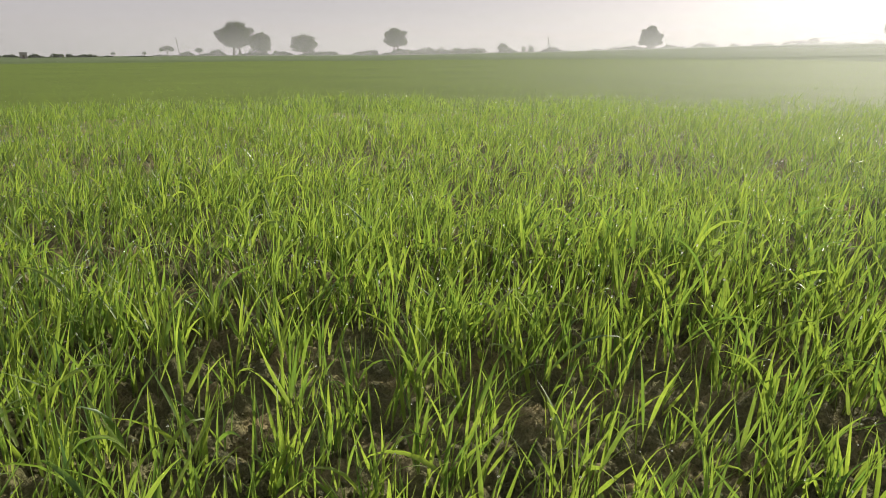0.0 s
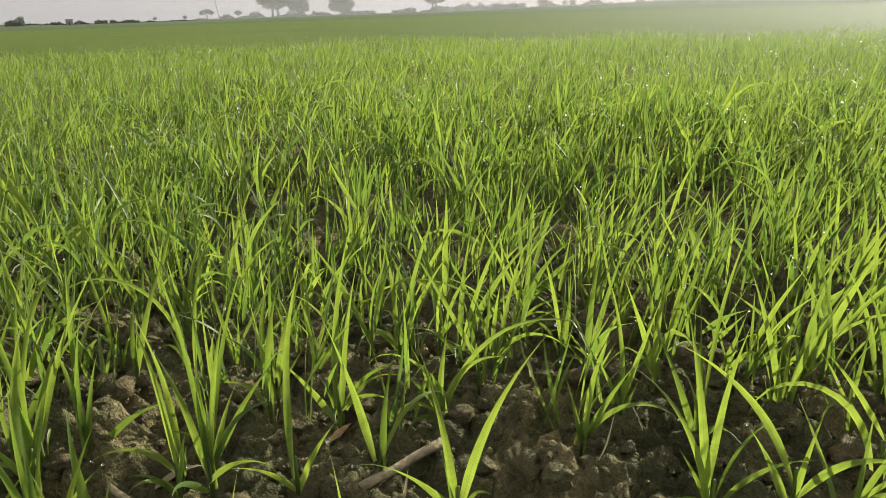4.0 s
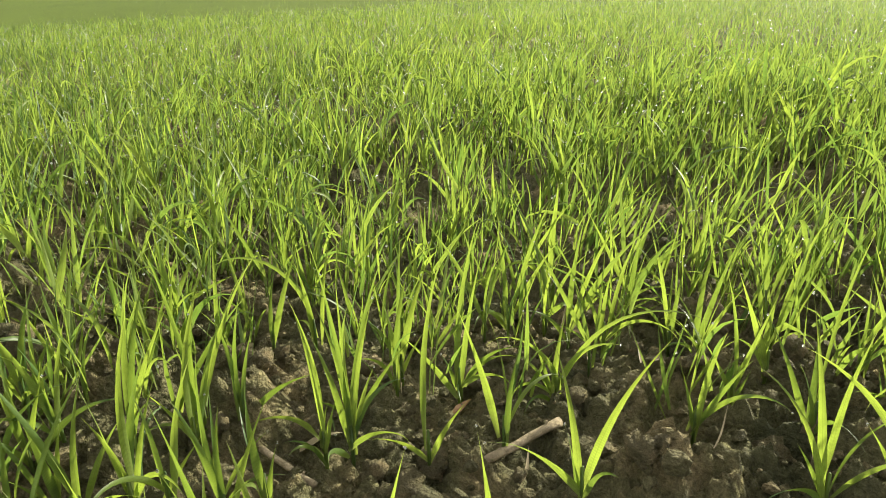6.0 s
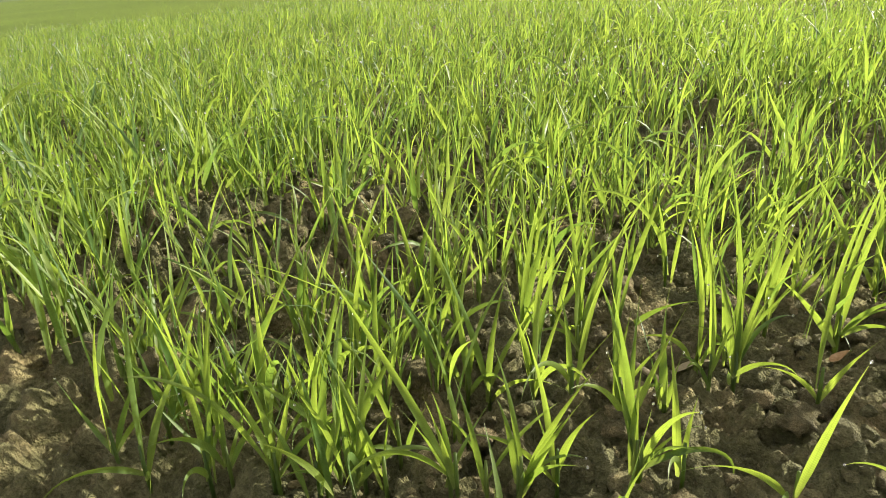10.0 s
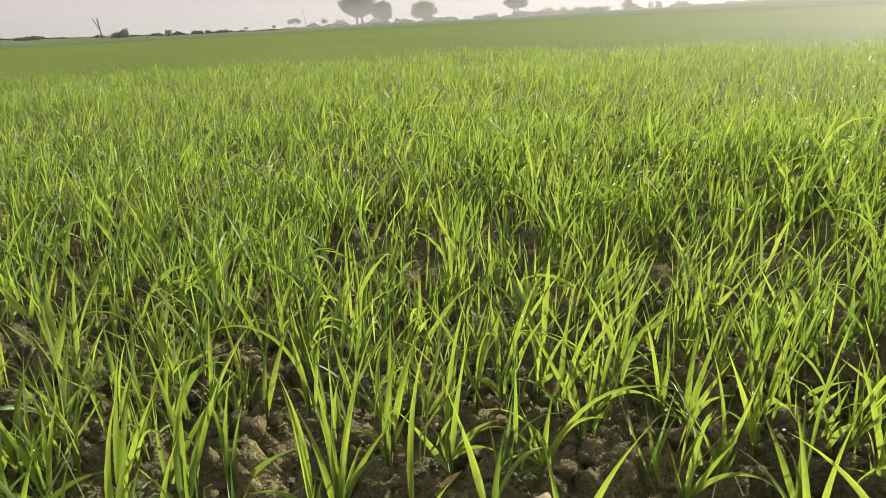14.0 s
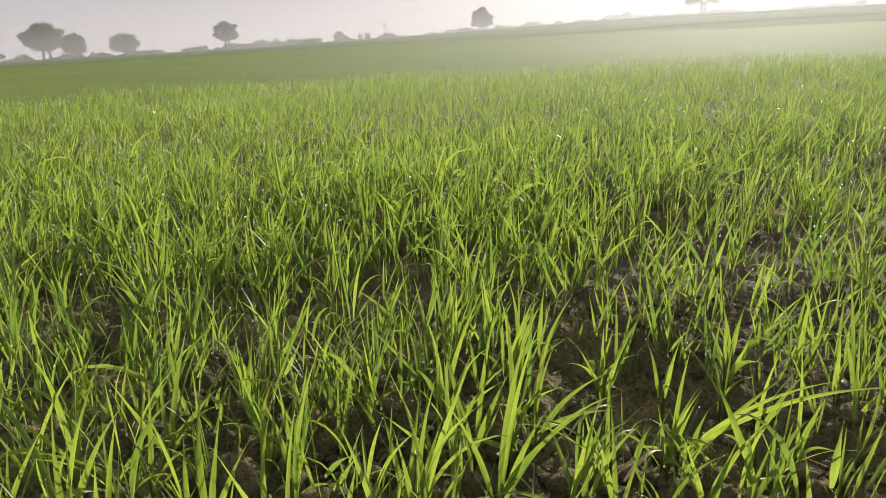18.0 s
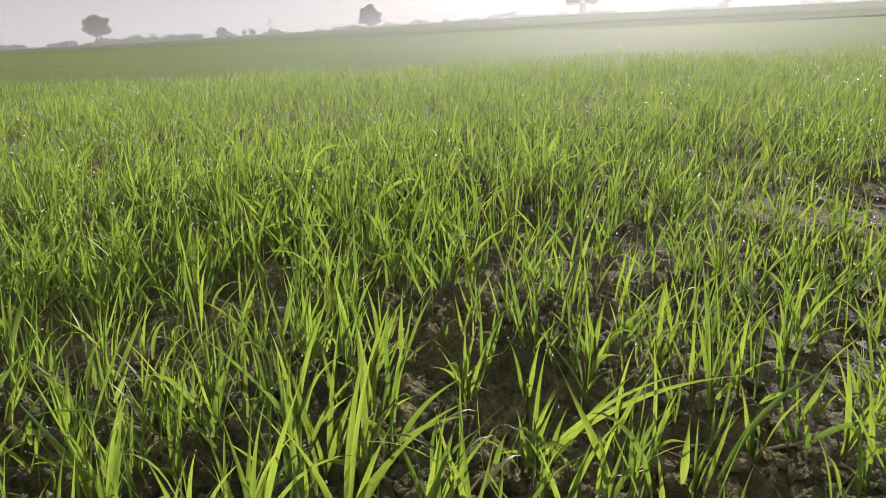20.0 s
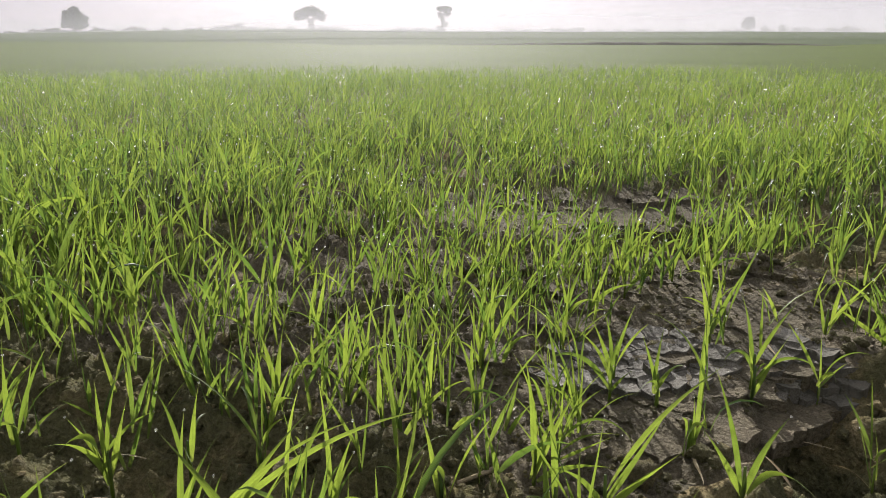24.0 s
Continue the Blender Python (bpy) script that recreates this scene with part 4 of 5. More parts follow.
def mud_plate(poly, centre, gap, thick, curl, tilt):
    """A dried mud plate: a cell shrunk by the crack's width, its rim curled up a little, with a thickness."""
    k = len(poly)
    outer = [(p - centre) * max(0.3, 1 - gap / max(np.hypot(*(p - centre)), 1e-4)) for p in poly]
    lean = rng.normal(0, tilt, 2)
    co = [(0, 0, thick * 0.8)]
    co += [(*(0.6 * v), thick * (0.85 + 0.12 * rng.random())) for v in outer]
    co += [(*v, thick + curl * (0.3 + 0.5 * rng.random()) + float(lean @ v)) for v in outer]
    co += [(*(0.97 * v), -0.014) for v in outer]
    tri = [(0, 1 + i, 1 + (i + 1) % k) for i in range(k)]
    quad = []
    for ring in (0, 1):
        a, b = 1 + ring * k, 1 + (ring + 1) * k
        quad += [(a + i, b + i, b + (i + 1) % k, a + (i + 1) % k) for i in range(k)]
    me = mesh_from("mud_plate", np.array(co), [np.array(tri), np.array(quad)], smooth=False)
    return me


def cracked_mud(cx, cy, rx, ry, turn, size, count, label, up=0.0, gap=0.0015, curl=0.002, material=None):
    patch = new("cracked_mud")
    patch.matrix_basis = pose(cx, cy, float(land(cx, cy)))
    tagged(patch, label, "mud")
    sites = []
    for _ in range(6000):
        u = rng.uniform(-1.1, 1.1, 2)
        if u @ u > 1.2:
            continue
        c, s = math.cos(radians(turn)), math.sin(radians(turn))
        p = np.array([u[0] * rx * c - u[1] * ry * s, u[0] * rx * s + u[1] * ry * c])
        if all(np.hypot(*(p - q)) > size * 0.72 for q in sites):
            sites.append(p)
        if len(sites) >= count:
            break
    sites = np.array(sites)
    for i, p in enumerate(sites):
        poly = cell_polygon(sites, i, size * 0.85)
        if len(poly) < 3 or float(land(cx + p[0], cy + p[1])) < -0.036:
            continue
        poly = ragged(poly, np.array([cx, cy]), 5 if size > 0.04 else 4, size * 0.34)
        ob = part("mud_plate", mud_plate(poly, p, gap * rng.uniform(0.5, 1.7), 0.005, curl * rng.uniform(0.2, 2.0), 0.03 if size > 0.04 else 0.05), material or mud_mat, patch)
        ob.location = (p[0], p[1], float(land(cx + p[0], cy + p[1]) - land(cx, cy)) + up + rng.normal(0, 0.0012))
    return patch


cracked_mud(1.09, 0.52, 0.20, 0.10, -16, 0.042, 84, "tan rain-sealed soil crust split by cracks", -0.0045, 0.0008, 0.0004, crust_mat)
cracked_mud(1.34, 0.58, 0.20, 0.14, -10, 0.050, 92, "tan crusted soil with sparse seedlings, cracked into slabs", -0.0045, 0.0010, 0.0005, crust_mat)
cracked_mud(1.115, 0.54, 0.095, 0.055, -28, 0.024, 110, "patch of grey sun-dried mud cracked into small curled plates", 0.0, 0.0007, 0.0013)
cracked_mud(1.235, 0.40, 0.07, 0.035, 35, 0.024, 40, "small patch of curled dried mud flakes by a hollow", 0.002, 0.0006, 0.0013)
cracked_mud(1.66, 1.04, 0.26, 0.10, -42, 0.085, 34, "tan rain-sealed soil crust among sparse wheat", -0.001, 0.0016, 0.0008, crust_mat)


def dry_stick(a, b, r, label, knots=5):
    thing = new("stick")
    mid = (Vector(a) + Vector(b)) / 2
    thing.location = mid
    tagged(thing, label, "stick")
    pts = [Vector(a).lerp(Vector(b), k / knots) - mid + Vector((rng.normal(0, r * 0.10), rng.normal(0, r * 0.10), rng.normal(0, r * 0.08))) for k in range(knots + 1)]
    co, f = tube(pts, [r * (1.15 if k in (0, knots) else rng.uniform(0.94, 1.04)) for k in range(knots + 1)], 9)
    part("stalk", mesh_from("stalk", co, f), stick_mat, thing)
    stub = pts[knots - 1]
    co, f = tube([stub, stub + Vector((0.2 * r, 0.8 * r, 1.6 * r))], [r * 0.45, r * 0.3], 6)
    part("knot", mesh_from("knot", co, f), stick_mat, thing)
    return thing


def on_soil(x, y, up):
    return (x, y, float(land(x, y)) + up)


dry_stick(on_soil(0.036, 0.335, -0.004), on_soil(0.089, 0.383, 0.013), 0.0036, "thick dry pale stalk lying across clods")
dry_stick(on_soil(-0.143, 0.316, 0.010), on_soil(-0.085, 0.288, 0.005), 0.0026, "thin dry broken stalk lying on clods")
dry_stick(on_soil(0.72, 0.520, 0.006), on_soil(0.855, 0.48, 0.006), 0.0020, "long thin dry straw lying on the crust", 9)


def litter(x, y, length, width, az, rise, bend, label, material=None):
    """A fallen scrap of leaf or straw."""
    co, f, al, _ = blades(np.array([[0, 0, 0.002]]), np.array([az]), np.array([rise]), np.array([bend]), np.array([length]), np.array([width]), np.array([3.1]), 7, True)
    me = mesh_from("leaf_scrap", co, f, al)
    me.materials.append(material or dry_mat)
    ob = new("leaf_scrap", me)
    ob.location = on_soil(x, y, 0.004)
    return tagged(ob, label, "dead leaf", group="litter on the soil")


litter(-0.004, 0.399, 0.020, 0.011, 60, 30, 20, "brown dead leaf scrap on the soil", scrap_mat)
litter(-0.053, 0.633, 0.028, 0.012, 100, 30, 30, "papery pale brown scrap on the soil", scrap_mat)
litter(-0.116, 0.327, 0.040, 0.010, 70, 35, 60, "pale papery husk on the soil")
litter(0.535, 0.600, 0.075, 0.006, 95, 60, 130, "withered pale leaf bowed over the soil")
litter(0.552, 0.500, 0.060, 0.006, 80, 50, 110, "withered grey leaf bowed over the soil")
for k in range(46):
    litter(rng.uniform(-0.8, 1.5), rng.uniform(0.15, 0.8), rng.uniform(0.015, 0.06), rng.uniform(0.0015, 0.0045), rng.uniform(0, 360), rng.uniform(-2, 18), rng.uniform(-10, 30),
           "dry straw fragment lying on the soil")


# ---- the far side: bund, trees, scrub, posts ----
def at_bearing(az, dist):
    x, y = dist * math.sin(radians(az)), dist * math.cos(radians(az))
    return x, y, float(land(x, y))


def bund(az0, az1, dist, high, wide, label):
    n = 90
    co, quads = [], []
    for i in range(n + 1):
        az = az0 + (az1 - az0) * i / n
        fade = min(1, 2.5 * i / n, 6 * (n - i) / n)
        for d, h in ((-wide, -0.05), (-0.35 * wide, 0.8), (0.35 * wide, 1.0), (wide, -0.05)):
            x, y, z = at_bearing(az, dist + d)
            co.append((x, y, z + h * high * fade * (0.75 + 0.5 * vnoise(np.array([az * 2.2]), np.array([d]), 3)[0])))
    for i in range(n):
        for j in range(3):
            a = i * 4 + j
            quads.append((a, a + 1, a + 5, a + 4))
    me = mesh_from("bund", np.array(co), np.array(quads))
    me.materials.append(bund_mat)
    return tagged(new("bund", me), label, "bund", kind="structure")


bund(39, 67, 29.5, 0.09, 0.35, "low dark earth bund along the field's far edge")


def crown_mesh(name, blobs, count, leaf):
    """Leaf clumps scattered through a few uneven lobes: many small leaf quads with gaps between them."""
    weight = np.array([b[3] * b[4] * b[5] for b in blobs]) ** 0.66
    pick = rng.choice(len(blobs), count, p=weight / weight.sum())
    b = np.array(blobs)[pick]
    d = rng.normal(0, 1, (count, 3))
    d /= np.linalg.norm(d, axis=1)[:, None]
    lumps = 0.80 + 0.26 * vnoise(d[:, 0] * 4.2 + pick * 3.1, d[:, 1] * 4.2 + d[:, 2] * 4.6, 71)
    radius = rng.uniform(0.02, 1.0, count) ** 0.42 * lumps
    c = b[:, :3] + d * b[:, 3:6] * radius[:, None]
    u = rng.normal(0, 1, (count, 3))
    u /= np.linalg.norm(u, axis=1)[:, None]
    v = np.cross(u, rng.normal(0, 1, (count, 3)))
    v /= np.linalg.norm(v, axis=1)[:, None]
    s = leaf * rng.uniform(0.6, 1.3, (count, 1))
    co = np.stack([c - u * s, c - v * s * 0.55, c + u * s, c + v * s * 0.55], 1).reshape(-1, 3)
    quads = np.arange(count * 4).reshape(-1, 4)
    me = mesh_from(name, co, quads, np.full(len(co), 0.5), False)
    me.materials.append(tree_mat)
    return me


def tree(az, dist, high, wide, clear, label, form="round", stems=1, count=2600, name="tree"):
    """high: to the top of the crown; wide: across it; clear: bare trunk under the crown, as a share of the height."""
    t = new(name)
    t.location = at_bearing(az, dist)
    tagged(t, label, "bush" if name == "bush" else "tree", group="trees along the skyline" if name == "tree" else "bushes along the skyline")
    w, h0 = wide / 2, high * clear
    mid = (high + h0) / 2
    side = Vector((math.cos(radians(az)), -math.sin(radians(az)), 0))
    hh = (high - h0) / 2
    if form == "round":
        blobs = [(0, 0, mid - 0.10 * hh, 0.78 * w, 0.78 * w, 0.84 * hh)] * 2 + [(0, 0, mid + 0.42 * hh, 0.52 * w, 0.52 * w, 0.52 * hh), (0, 0, mid - 0.45 * hh, 0.72 * w, 0.72 * w, 0.5 * hh)]
        for k in range(20):
            a, up, big = 2.4 * k + rng.uniform(-0.4, 0.4), rng.uniform(-0.75, 0.9), rng.uniform(0.22, 0.42)
            out = (1.0 - big) * w * (1 - up * up) ** (0.75 if up > 0 else 0.3) * rng.uniform(0.85, 1.08)
            blobs.append((out * math.cos(a), out * math.sin(a), mid + up * (1.02 - big) * hh, big * w, big * w, big * hh * 0.9))
    elif form == "flat":
        blobs = []
        for k in range(8):
            o = side * (-0.42 + 0.12 * k) * wide
            blobs.append((o.x, o.y + rng.normal(0, 0.15 * w), high - hh * (0.55 + 1.6 * abs(0.06 + 0.12 * (k - 4)) ** 1.2) , 0.40 * w, 0.40 * w, 0.75 * hh))
    elif form == "cone":
        blobs = [(0, 0, h0 + hh * 0.7, 0.95 * w, 0.95 * w, 0.72 * hh), (0, 0, mid + 0.2 * hh, 0.8 * w, 0.8 * w, 0.6 * hh), (0, 0, high - 0.4 * hh, 0.5 * w, 0.5 * w, 0.42 * hh)]
        for k in range(16):
            up = rng.uniform(-0.75, 0.85)
            o = side * rng.choice((-1, 1)) * (0.86 - 0.42 * max(up, 0.0)) * rng.uniform(0.8, 1.12) * w
            blobs.append((o.x, o.y, mid + up * hh, 0.24 * w, 0.24 * w, 0.17 * hh))
    elif form == "tall":
        o, q = side * 0.25 * w, side * -0.35 * w
        blobs = [(o.x, o.y, high - 0.16 * high, 0.9 * w, 0.9 * w, 0.13 * high), (-o.x, -o.y, high - 0.14 * high, 0.6 * w, 0.6 * w, 0.10 * high),
                 (o.x * 2.2, o.y * 2.2, high * 0.68, 0.5 * w, 0.5 * w, 0.12 * high),
                 (q.x, q.y, high * 0.62, 0.36 * w, 0.36 * w, 0.12 * high), (0, 0, high * 0.45, 0.30 * w, 0.30 * w, 0.16 * high), (o.x * 1.2, o.y * 1.2, high * 0.28, 0.42 * w, 0.42 * w, 0.10 * high), (q.x, q.y, high * 0.12, 0.5 * w, 0.5 * w, 0.10 * high)]
    else:
        blobs = []
        for k in range(9):
            o = side * rng.uniform(-0.45, 0.45) * wide
            top = high * rng.uniform(0.5, 1.0)
            blobs.append((o.x, o.y, top * 0.45, 0.17 * wide, 0.17 * wide, top * 0.55))
    part("crown", crown_mesh("crown", blobs, 3 * count, 0.21 if high > 3 else 0.14), tree_mat, t)
    for s in range(stems):
        off = side * (0.0 if stems == 1 else (-0.05 + 0.13 * s / (stems - 1)) * wide)
        r = (0.07 if form in ("flat", "tall") and high > 4 else 0.038) * high
        top = Vector((off.x * 0.6, off.y * 0.6, max(h0, 0.3 * high) + 0.5 * hh))
        pts = [Vector((off.x, off.y, -0.2)), Vector((off.x * 1.05, off.y, 0.45 * h0 + 0.1)), Vector((off.x * 0.85, off.y * 0.85, h0 + 0.2 * hh)), top]
        co, f = tube(pts, [r * 1.3, r, r * 0.8, r * 0.45], 8)
        part("trunk", mesh_from("trunk", co, f), bark_mat, t)
        for k in range(4):
            a = rng.uniform(0, 2 * math.pi)
            start = pts[2].lerp(top, rng.uniform(-0.2, 0.7))
            end = start + Vector((math.cos(a) * 0.55 * w, math.sin(a) * 0.55 * w, rng.uniform(0.25, 0.7) * hh))
            co, f = tube([start, start.lerp(end, 0.5) + Vector((0, 0, -0.06 * w)), end], [r * 0.5, r * 0.33, r * 0.15], 6)
            part("limb", mesh_from("limb", co, f), bark_mat, t)
    return t


tree(-21.05, 200, 9.2, 11.2, 0.16, "large dark spreading tree on the hazy skyline", "round", 2, 5200)
tree(-19.25, 204, 6.4, 7.6, 0.08, "dark rounded tree close beside a larger one", "round", 2, 2600)
tree(-15.95, 250, 7.6, 10.4, 0.05, "round grey-green tree fading in the haze", "round", 1, 2800)
tree(-8.75, 200, 7.5, 7.7, 0.24, "round-crowned tree on thin bare trunks", "round", 2, 3000)
tree(11.1, 200, 5.9, 5.6, 0.03, "broad-based leafy tree standing alone on the rise", "cone", 1, 3000)
tree(27.6, 210, 6.2, 7.4, 0.28, "flat-topped spreading tree on two trunks", "flat", 2, 2200)
tree(37.9, 210, 7.2, 4.8, 0.55, "tall slender tree with a tuft on top", "tall", 1, 1500)
tree(60.7, 260, 5.2, 5.6, 0.14, "round tree pale in the haze", "round", 1, 2000)
tree(61.8, 265, 2.4, 2.6, 0.2, "small tree pale in the haze", "round", 1, 700)
tree(63.0, 260, 2.7, 4.0, 0.1, "small tree pale in the haze", "round", 1, 900)
tree(64.2, 270, 2.3, 7.0, 0.0, "hazy clump of far bushes", "bush", 1, 1200, "bush")
tree(66.9, 270, 3.0, 11.0, 0.0, "hazy row of far bushes", "bush", 1, 1600, "bush")
tree(-26.0, 190, 2.4, 2.9, 0.35, "small leaning tree on the skyline", "flat", 1, 600)
tree(-23.75, 195, 2.1, 2.1, 0.35, "small round tree on a thin trunk", "round", 1, 500)
tree(-29.7, 190, 1.0, 1.3, 0.3, "tiny far tree on the skyline", "round", 1, 200)
tree(-27.6, 190, 1.1, 1.2, 0.3, "tiny far tree on the skyline", "round", 1, 200)
tree(-0.25, 205, 2.8, 3.9, 0.1, "small rounded tree in the haze", "round", 1, 900)
tree(1.6, 205, 2.3, 4.6, 0.05, "thin straggling shrub in the haze", "bush", 1, 420, "bush")
tree(-2.9, 200, 1.8, 9.5, 0.0, "low dark scrub on the bund", "bush", 1, 1500, "bush")
tree(-14.0, 200, 1.2, 7.0, 0.0, "low scrub below the trees", "bush", 1, 800, "bush")
tree(-11.4, 200, 1.3, 5.0, 0.0, "low scrub below the trees", "bush", 1, 500, "bush")
tree(-6.7, 200, 1.0, 4.0, 0.0, "low scrub below the trees", "bush", 1, 500, "bush")
tree(9.4, 200, 1.1, 4.5, 0.0, "low scrub beside a tree", "bush", 1, 500, "bush")
tree(14.9, 205, 1.1, 1.3, 0.1, "small shrub far off in haze", "bush", 1, 250, "bush")
tree(22.2, 215, 1.8, 3.6, 0.0, "pale rounded bush in the sun's haze", "round", 1, 700, "bush")
tree(34.0, 210, 0.7, 5.0, 0.0, "low scrub far off in haze", "bush", 1, 400, "bush")
tree(36.0, 210, 1.1, 2.6, 0.0, "low scrub far off in haze", "bush", 1, 400, "bush")
tree(46.5, 220, 1.3, 1.2, 0.1, "small shrub far off in haze", "bush", 1, 250, "bush")
tree(48.6, 220, 1.4, 3.4, 0.1, "small tree far off in haze", "round", 1, 500, "bush")
tree(53.7, 220, 0.9, 1.6, 0.0, "small shrub far off in haze", "bush", 1, 250, "bush")
tree(-38.5, 120, 1.5, 2.7, 0.0, "dark shrub beside a dead trunk", "bush", 1, 330, "bush")
tree(-44.5, 125, 0.7, 3.5, 0.0, "low dark shrub by the field", "bush", 1, 400, "bush")
tree(-33.0, 150, 0.8, 3.5, 0.0, "low shrub on the bund", "bush", 1, 400, "bush")
tree(-31.2, 150, 0.6, 2.6, 0.0, "low shrub on the bund", "bush", 1, 300, "bush")


def bare_shrub(az, dist, high, wide, label):
    """A thin straggling shrub: a stem, bare twigs and a few leaves."""
    t = new("bush")
    t.location = at_bearing(az, dist)
    tagged(t, label, "bush", group="bushes along the skyline")
    s = Vector((math.cos(radians(az)), -math.sin(radians(az)), 0))
    co, f = tube([(0, 0, -0.2), s * 0.05 * wide + Vector((0, 0, 0.5 * high)), s * 0.1 * wide + Vector((0, 0, 0.85 * high))], [0.05, 0.04, 0.02], 6)
    part("trunk", mesh_from("trunk", co, f), bark_mat, t)
    blobs = []
    for k in range(22):
        foot = Vector((0, 0, high * rng.uniform(0.05, 0.65)))
        end = foot + s * rng.uniform(-0.42, 0.45) * wide + Vector((rng.normal(0, 0.2), rng.normal(0, 0.2), high * rng.uniform(0.15, 0.4)))
        co, f = tube([foot, foot.lerp(end, 0.5) + Vector((0, 0, 0.08)), end], [0.03, 0.022, 0.012], 5)
        part("limb", mesh_from("limb", co, f), bark_mat, t)
        blobs.append((end.x, end.y, end.z, 0.18, 0.18, 0.08))
    part("crown", crown_mesh("crown", blobs, 420, 0.08), tree_mat, t)
    return t


bare_shrub(-47.3, 110, 2.7, 2.8, "thin nearly bare shrub with long twigs")
tree(-58.2, 110, 1.5, 5.0, 0.0, "dark bushes on the grassy bank", "bush", 1, 900, "bush")
tree(-54.6, 110, 1.7, 3.6, 0.0, "dark rounded bush on the grassy bank", "round", 1, 900, "bush")
tree(-52.6, 112, 1.7, 3.6, 0.0, "dark rounded bush on the grassy bank", "round", 1, 900, "bush")
tree(-50.8, 112, 0.9, 2.0, 0.0, "low dark bush on the grassy bank", "bush", 1, 400, "bush")


def scrub_line(az0, az1, dist, high, count, label):
    """A ragged line of low scrub along the rise, joined."""
    az = rng.uniform(az0, az1, count)
    tall = high * np.clip(0.18 + 3.0 * (fbm(az * 1.3, az * 0 + dist, 4, 87) - 0.42), 0.08, 1.2) * (0.75 + 0.5 * vnoise(az * 2.3, az * 0, 88)) * rng.uniform(0.75, 1.2, count)
    x, y = dist * np.sin(np.radians(az)), dist * np.cos(np.radians(az))
    c = np.stack([x, y, land(x, y) - 0.1 + tall * rng.uniform(0, 1, count) ** 0.9], -1)
    u = rng.normal(0, 1, (count, 3))
    u /= np.linalg.norm(u, axis=1)[:, None]
    v = np.cross(u, rng.normal(0, 1, (count, 3)))
    v /= np.linalg.norm(v, axis=1)[:, None]
    size = 0.20 * rng.uniform(0.6, 1.5, (count, 1))
    co = np.stack([c - u * size, c - v * size * 0.6, c + u * size, c + v * size * 0.6], 1).reshape(-1, 3)
    me = mesh_from("scrub", co, np.arange(count * 4).reshape(-1, 4), np.full(len(co), 0.5), False)
    me.materials.append(tree_mat)
    tagged(new("scrub", me), label, "scrub", kind="stuff")


scrub_line(-66, -27, 150, 0.5, 9000, "low dark scrub along the field's far bank")
scrub_line(-27, 5, 198, 1.35, 16000, "low dark scrub along the field's far bank")
scrub_line(5, 70, 215, 1.1, 14000, "low scrub along the hazy rise")


def post(az, dist, high, lean, r, label, fork=False):
    t = new("dead_trunk" if fork else "pole")
    t.location = at_bearing(az, dist)
    tagged(t, label, "dead tree" if fork else "pole")
    s = Vector((math.cos(radians(az)), -math.sin(radians(az)), 0))
    co, f = tube([(0, 0, -0.2), s * lean * 0.5 + Vector((0, 0, high / 2)), s * lean + Vector((0, 0, high))], [r, r * 0.9, r * 0.7], 8)
    part("shaft", mesh_from("shaft", co, f), bark_mat, t)
    if fork:
        co, f = tube([s * lean * 0.35 + Vector((0, 0, high * 0.38)), s * (lean * 0.35 - 0.28 * high) + Vector((0, 0, high * 1.03))], [r * 0.8, r * 0.5], 7)
        part("fork", mesh_from("fork", co, f), bark_mat, t)
    else:
        co, f = tube([s * (lean - 0.25) + Vector((0, 0, high * 0.93)), s * (lean + 0.25) + Vector((0, 0, high * 0.93))], [0.04, 0.04], 6)
        part("crossbar", mesh_from("crossbar", co, f), bark_mat, t)
    return t


post(-39.78, 120, 2.9, -0.25, 0.11, "dead forked trunk, bare and dark", True)
post(-25.15, 195, 4.6, -0.6, 0.08, "thin leaning pole on the skyline")
post(3.30, 205, 3.9, 0.1, 0.08, "thin upright pole on the skyline")
post(3.48, 205, 4.1, -0.05, 0.05, "thin pole beside another")
post(17.8, 205, 3.2, -0.1, 0.06, "thin far pole in the haze")


def box_part(name, sx, sy, sz, z, material, parent, chamfer=0.04):
    bm = bmesh.new()
    bmesh.ops.create_cube(bm, size=1.0, matrix=Matrix.Translation((0, 0, z + sz / 2)) @ Matrix.Diagonal((sx, sy, sz, 1)))
    bmesh.ops.bevel(bm, geom=list(bm.edges), offset=chamfer, segments=2, affect="EDGES")
    me = bpy.data.meshes.new(name)
    bm.to_mesh(me)
    bm.free()
    return part(name, me, material, parent)


def pump_house(az, dist, wide, high, name, label):
    t = new(name)
    t.location = at_bearing(az, dist)
    t.rotation_euler = (0, 0, -radians(az))
    tagged(t, label, "hut")
    box_part("wall", wide, wide * 0.8, high + 0.3, -0.3, concrete_mat, t)
    box_part("roof", wide * 1.15, wide * 0.95, 0.12, high, concrete_mat, t, 0.02)
    door = box_part("door", wide * 0.3, 0.05, high * 0.7, 0, bark_mat, t, 0.01)
    door.location = (0, -wide * 0.42, 0)
    return t


pump_house(-35.3, 120, 0.95, 0.75, "pump_box", "small dark pump box at the field's edge")
pump_house(21.35, 210, 1.9, 0.9, "shed", "small low shed on the far rise")


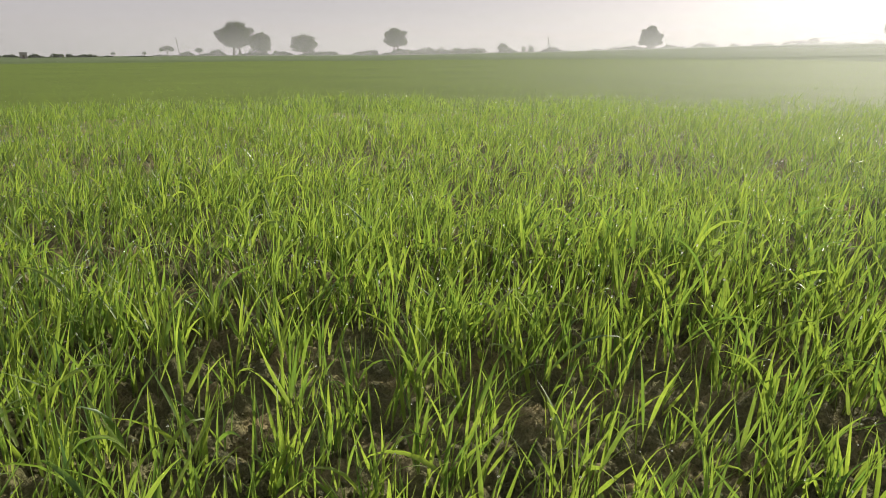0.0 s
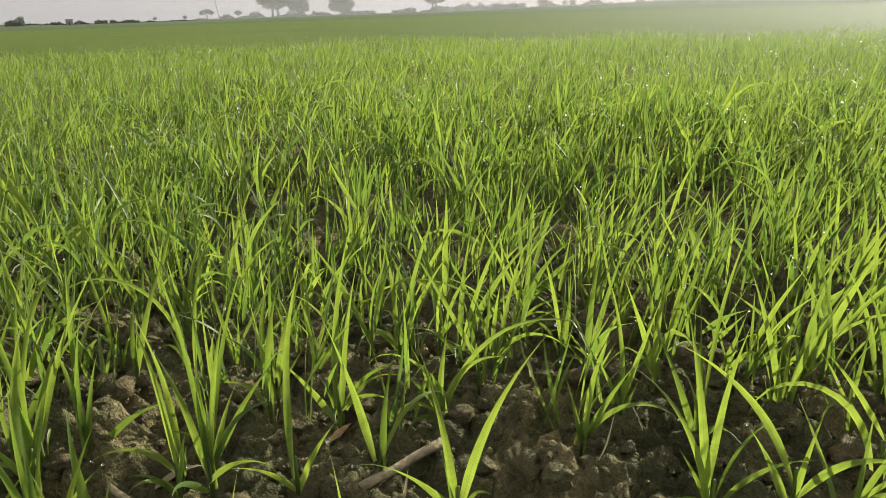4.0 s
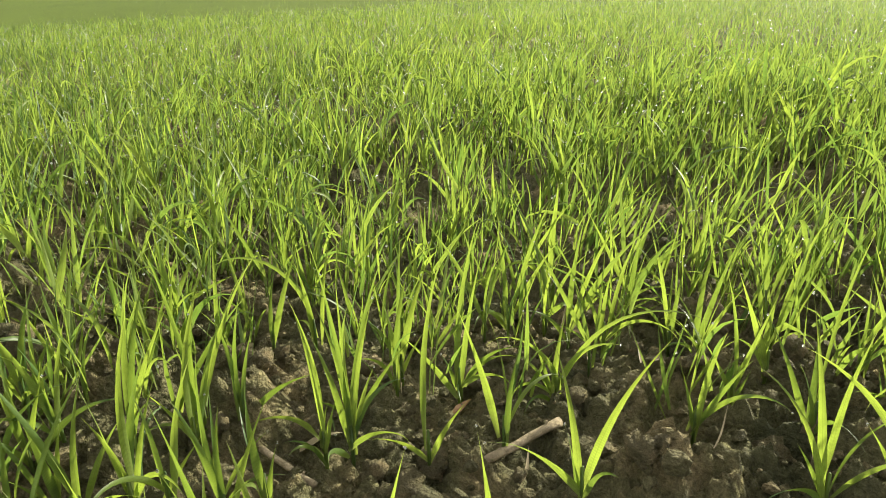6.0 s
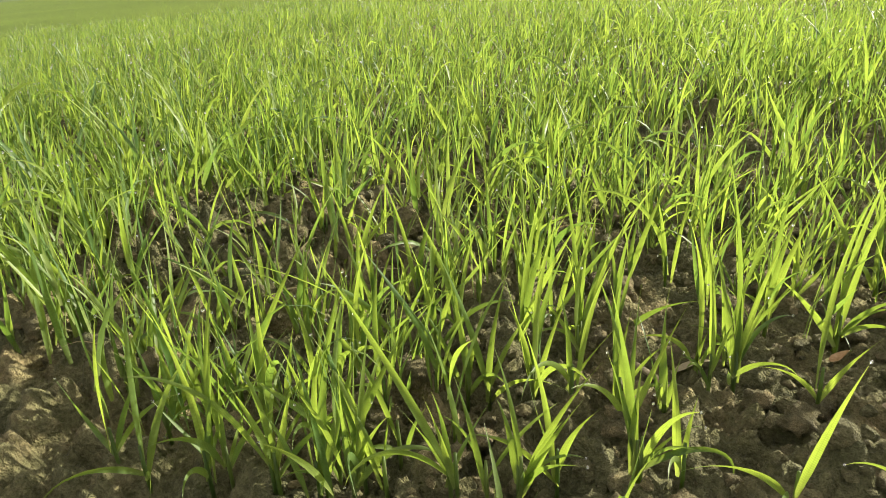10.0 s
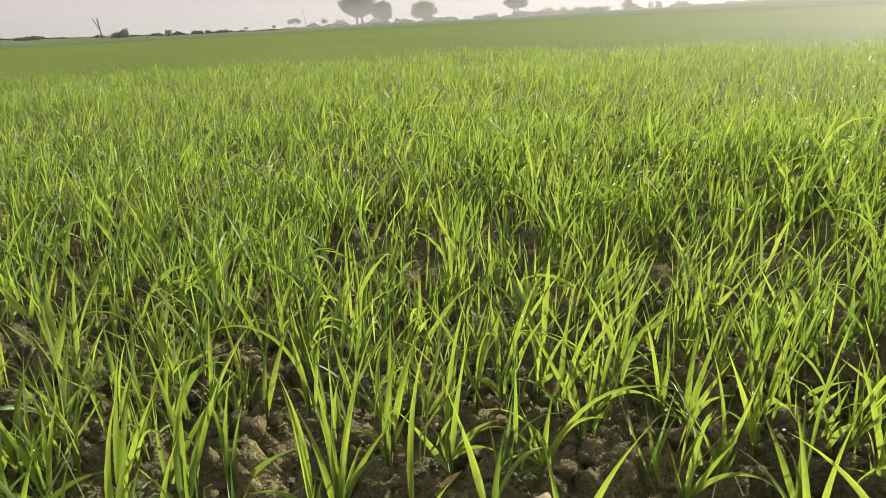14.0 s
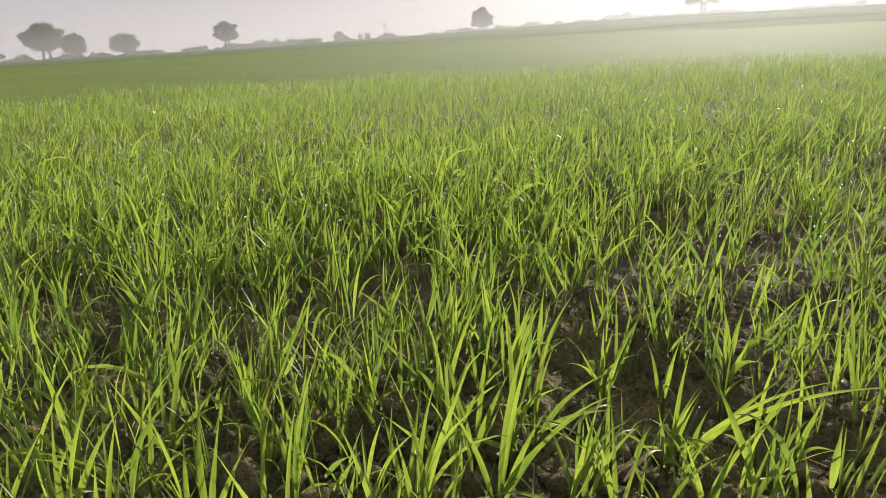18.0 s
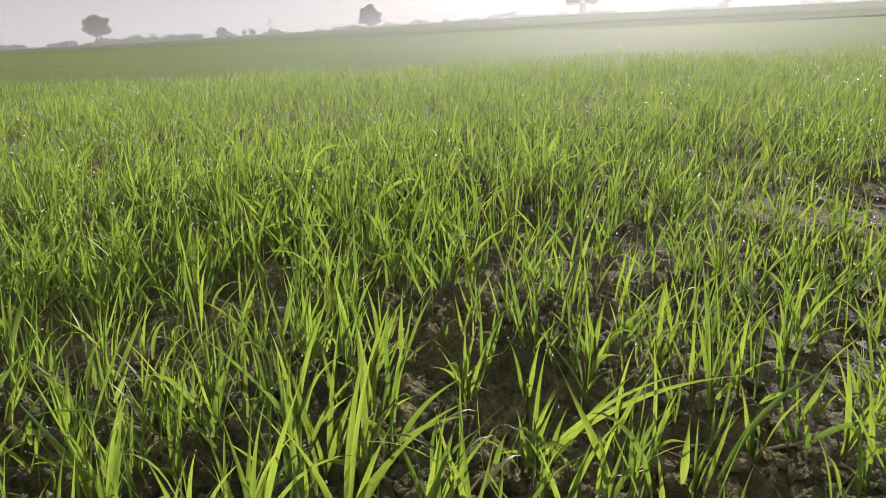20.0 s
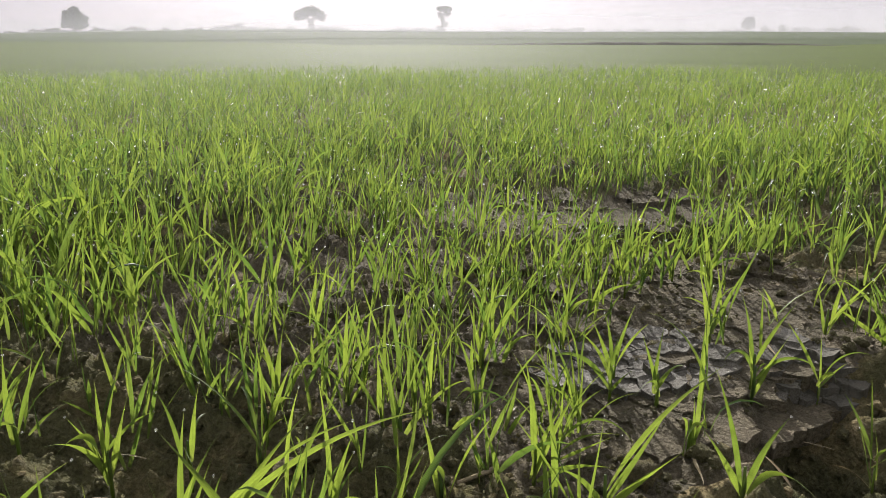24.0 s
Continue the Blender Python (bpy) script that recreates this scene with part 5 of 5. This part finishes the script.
# ---- morning haze and sun glare, as translucent sheets ----
def haze_sheet_material(share, forward, low_end, low_top):
    """A sheet imitating haze and glare: passes most light, scatters the rest, thinning upwards."""
    m, t, p = shader("mist")
    t.nodes.remove(p)
    tc = t.nodes.new("ShaderNodeTexCoord")
    xyz = t.nodes.new("ShaderNodeSeparateXYZ")
    t.links.new(tc.outputs["Generated"], xyz.inputs[0])
    thin = t.nodes.new("ShaderNodeMapRange")
    for key, v in (("From Min", 0.25), ("From Max", 1.0), ("To Min", 1.0), ("To Max", 0.0)):
        thin.inputs[key].default_value = v
    t.links.new(xyz.outputs[2], thin.inputs["Value"])
    place = t.nodes.new("ShaderNodeSeparateXYZ")
    t.links.new(tc.outputs["Object"], place.inputs[0])
    low = t.nodes.new("ShaderNodeMapRange")
    for key, v in (("From Min", low_end), ("From Max", low_top), ("To Min", 0.0), ("To Max", share)):
        low.inputs[key].default_value = v
    t.links.new(place.outputs[2], low.inputs["Value"])
    body = t.nodes.new("ShaderNodeMath")
    body.operation = "MULTIPLY"
    bank = t.nodes.new("ShaderNodeAttribute")
    bank.attribute_name = "along"
    dense = t.nodes.new("ShaderNodeMath")
    dense.operation = "MULTIPLY"
    t.links.new(low.outputs[0], dense.inputs[0])
    t.links.new(bank.outputs["Fac"], dense.inputs[1])
    t.links.new(dense.outputs[0], body.inputs[0])
    t.links.new(thin.outputs[0], body.inputs[1])
    drift = noise_node(t, 0.05, 3.0)
    part_of = t.nodes.new("ShaderNodeMath")
    part_of.operation = "MULTIPLY"
    t.links.new(body.outputs[0], part_of.inputs[0])
    lift = t.nodes.new("ShaderNodeMapRange")
    for key, v in (("From Min", 0.3), ("From Max", 0.7), ("To Min", 0.8), ("To Max", 1.15)):
        lift.inputs[key].default_value = v
    t.links.new(drift.outputs[0], lift.inputs["Value"])
    t.links.new(lift.outputs[0], part_of.inputs[1])
    clear, back, fore = (t.nodes.new("ShaderNodeBsdf" + k) for k in ("Transparent", "Diffuse", "Translucent"))
    for n in (back, fore):
        n.inputs[0].default_value = (0.86, 0.87, 0.88, 1)
    both, mix = t.nodes.new("ShaderNodeMixShader"), t.nodes.new("ShaderNodeMixShader")
    both.inputs[0].default_value = forward
    t.links.new(back.outputs[0], both.inputs[1])
    t.links.new(fore.outputs[0], both.inputs[2])
    t.links.new(part_of.outputs[0], mix.inputs[0])
    t.links.new(clear.outputs[0], mix.inputs[1])
    t.links.new(both.outputs[0], mix.inputs[2])
    t.links.new(mix.outputs[0], t.nodes["Material Output"].inputs[0])
    return m


# added sheets: the near ones imitate veiling glare, the far ones haze
for dist, share in ((1.5, 0.055), (2.3, 0.08), (3.4, 0.09), (5.2, 0.09), (10.0, 0.07), (60.0, 0.15), (176.0, 0.22), (184.0, 0.42)):
    a = np.radians(np.arange(-110, 126, 3.0))
    ring = np.stack([dist * np.sin(a), dist * np.cos(a), np.full(len(a), -0.3)], -1)
    top = ring + np.array([0, 0, 0.9 + 0.062 * dist])
    k = len(a)
    quads = np.array([(i, i + 1, k + i + 1, k + i) for i in range(k - 1)])
    bearing = np.degrees(a)
    thick = np.interp(bearing, (10, 26, 70, 100), (0.0, 1.0, 1.0, 0.3)) if dist == 184.0 else (0.12 if dist < 20 else 1.2) + 0.95 * np.exp(-((bearing - 33) / 27) ** 2) if dist < 150 else np.ones(k)      # thicker towards the sun in the east, to imitate its glare
    me = mesh_from("mist", np.concatenate([ring, top]), quads, np.concatenate([thick, thick]))
    me.materials.append(haze_sheet_material(share, 0.3 if dist < 150 else 0.6, 0.05 if dist < 50 else 0.1, 0.9 if dist == 60.0 else 0.26))
    tagged(new("mist", me), "thin translucent sheet standing in for morning haze and sun glare", "mist", kind="stuff")
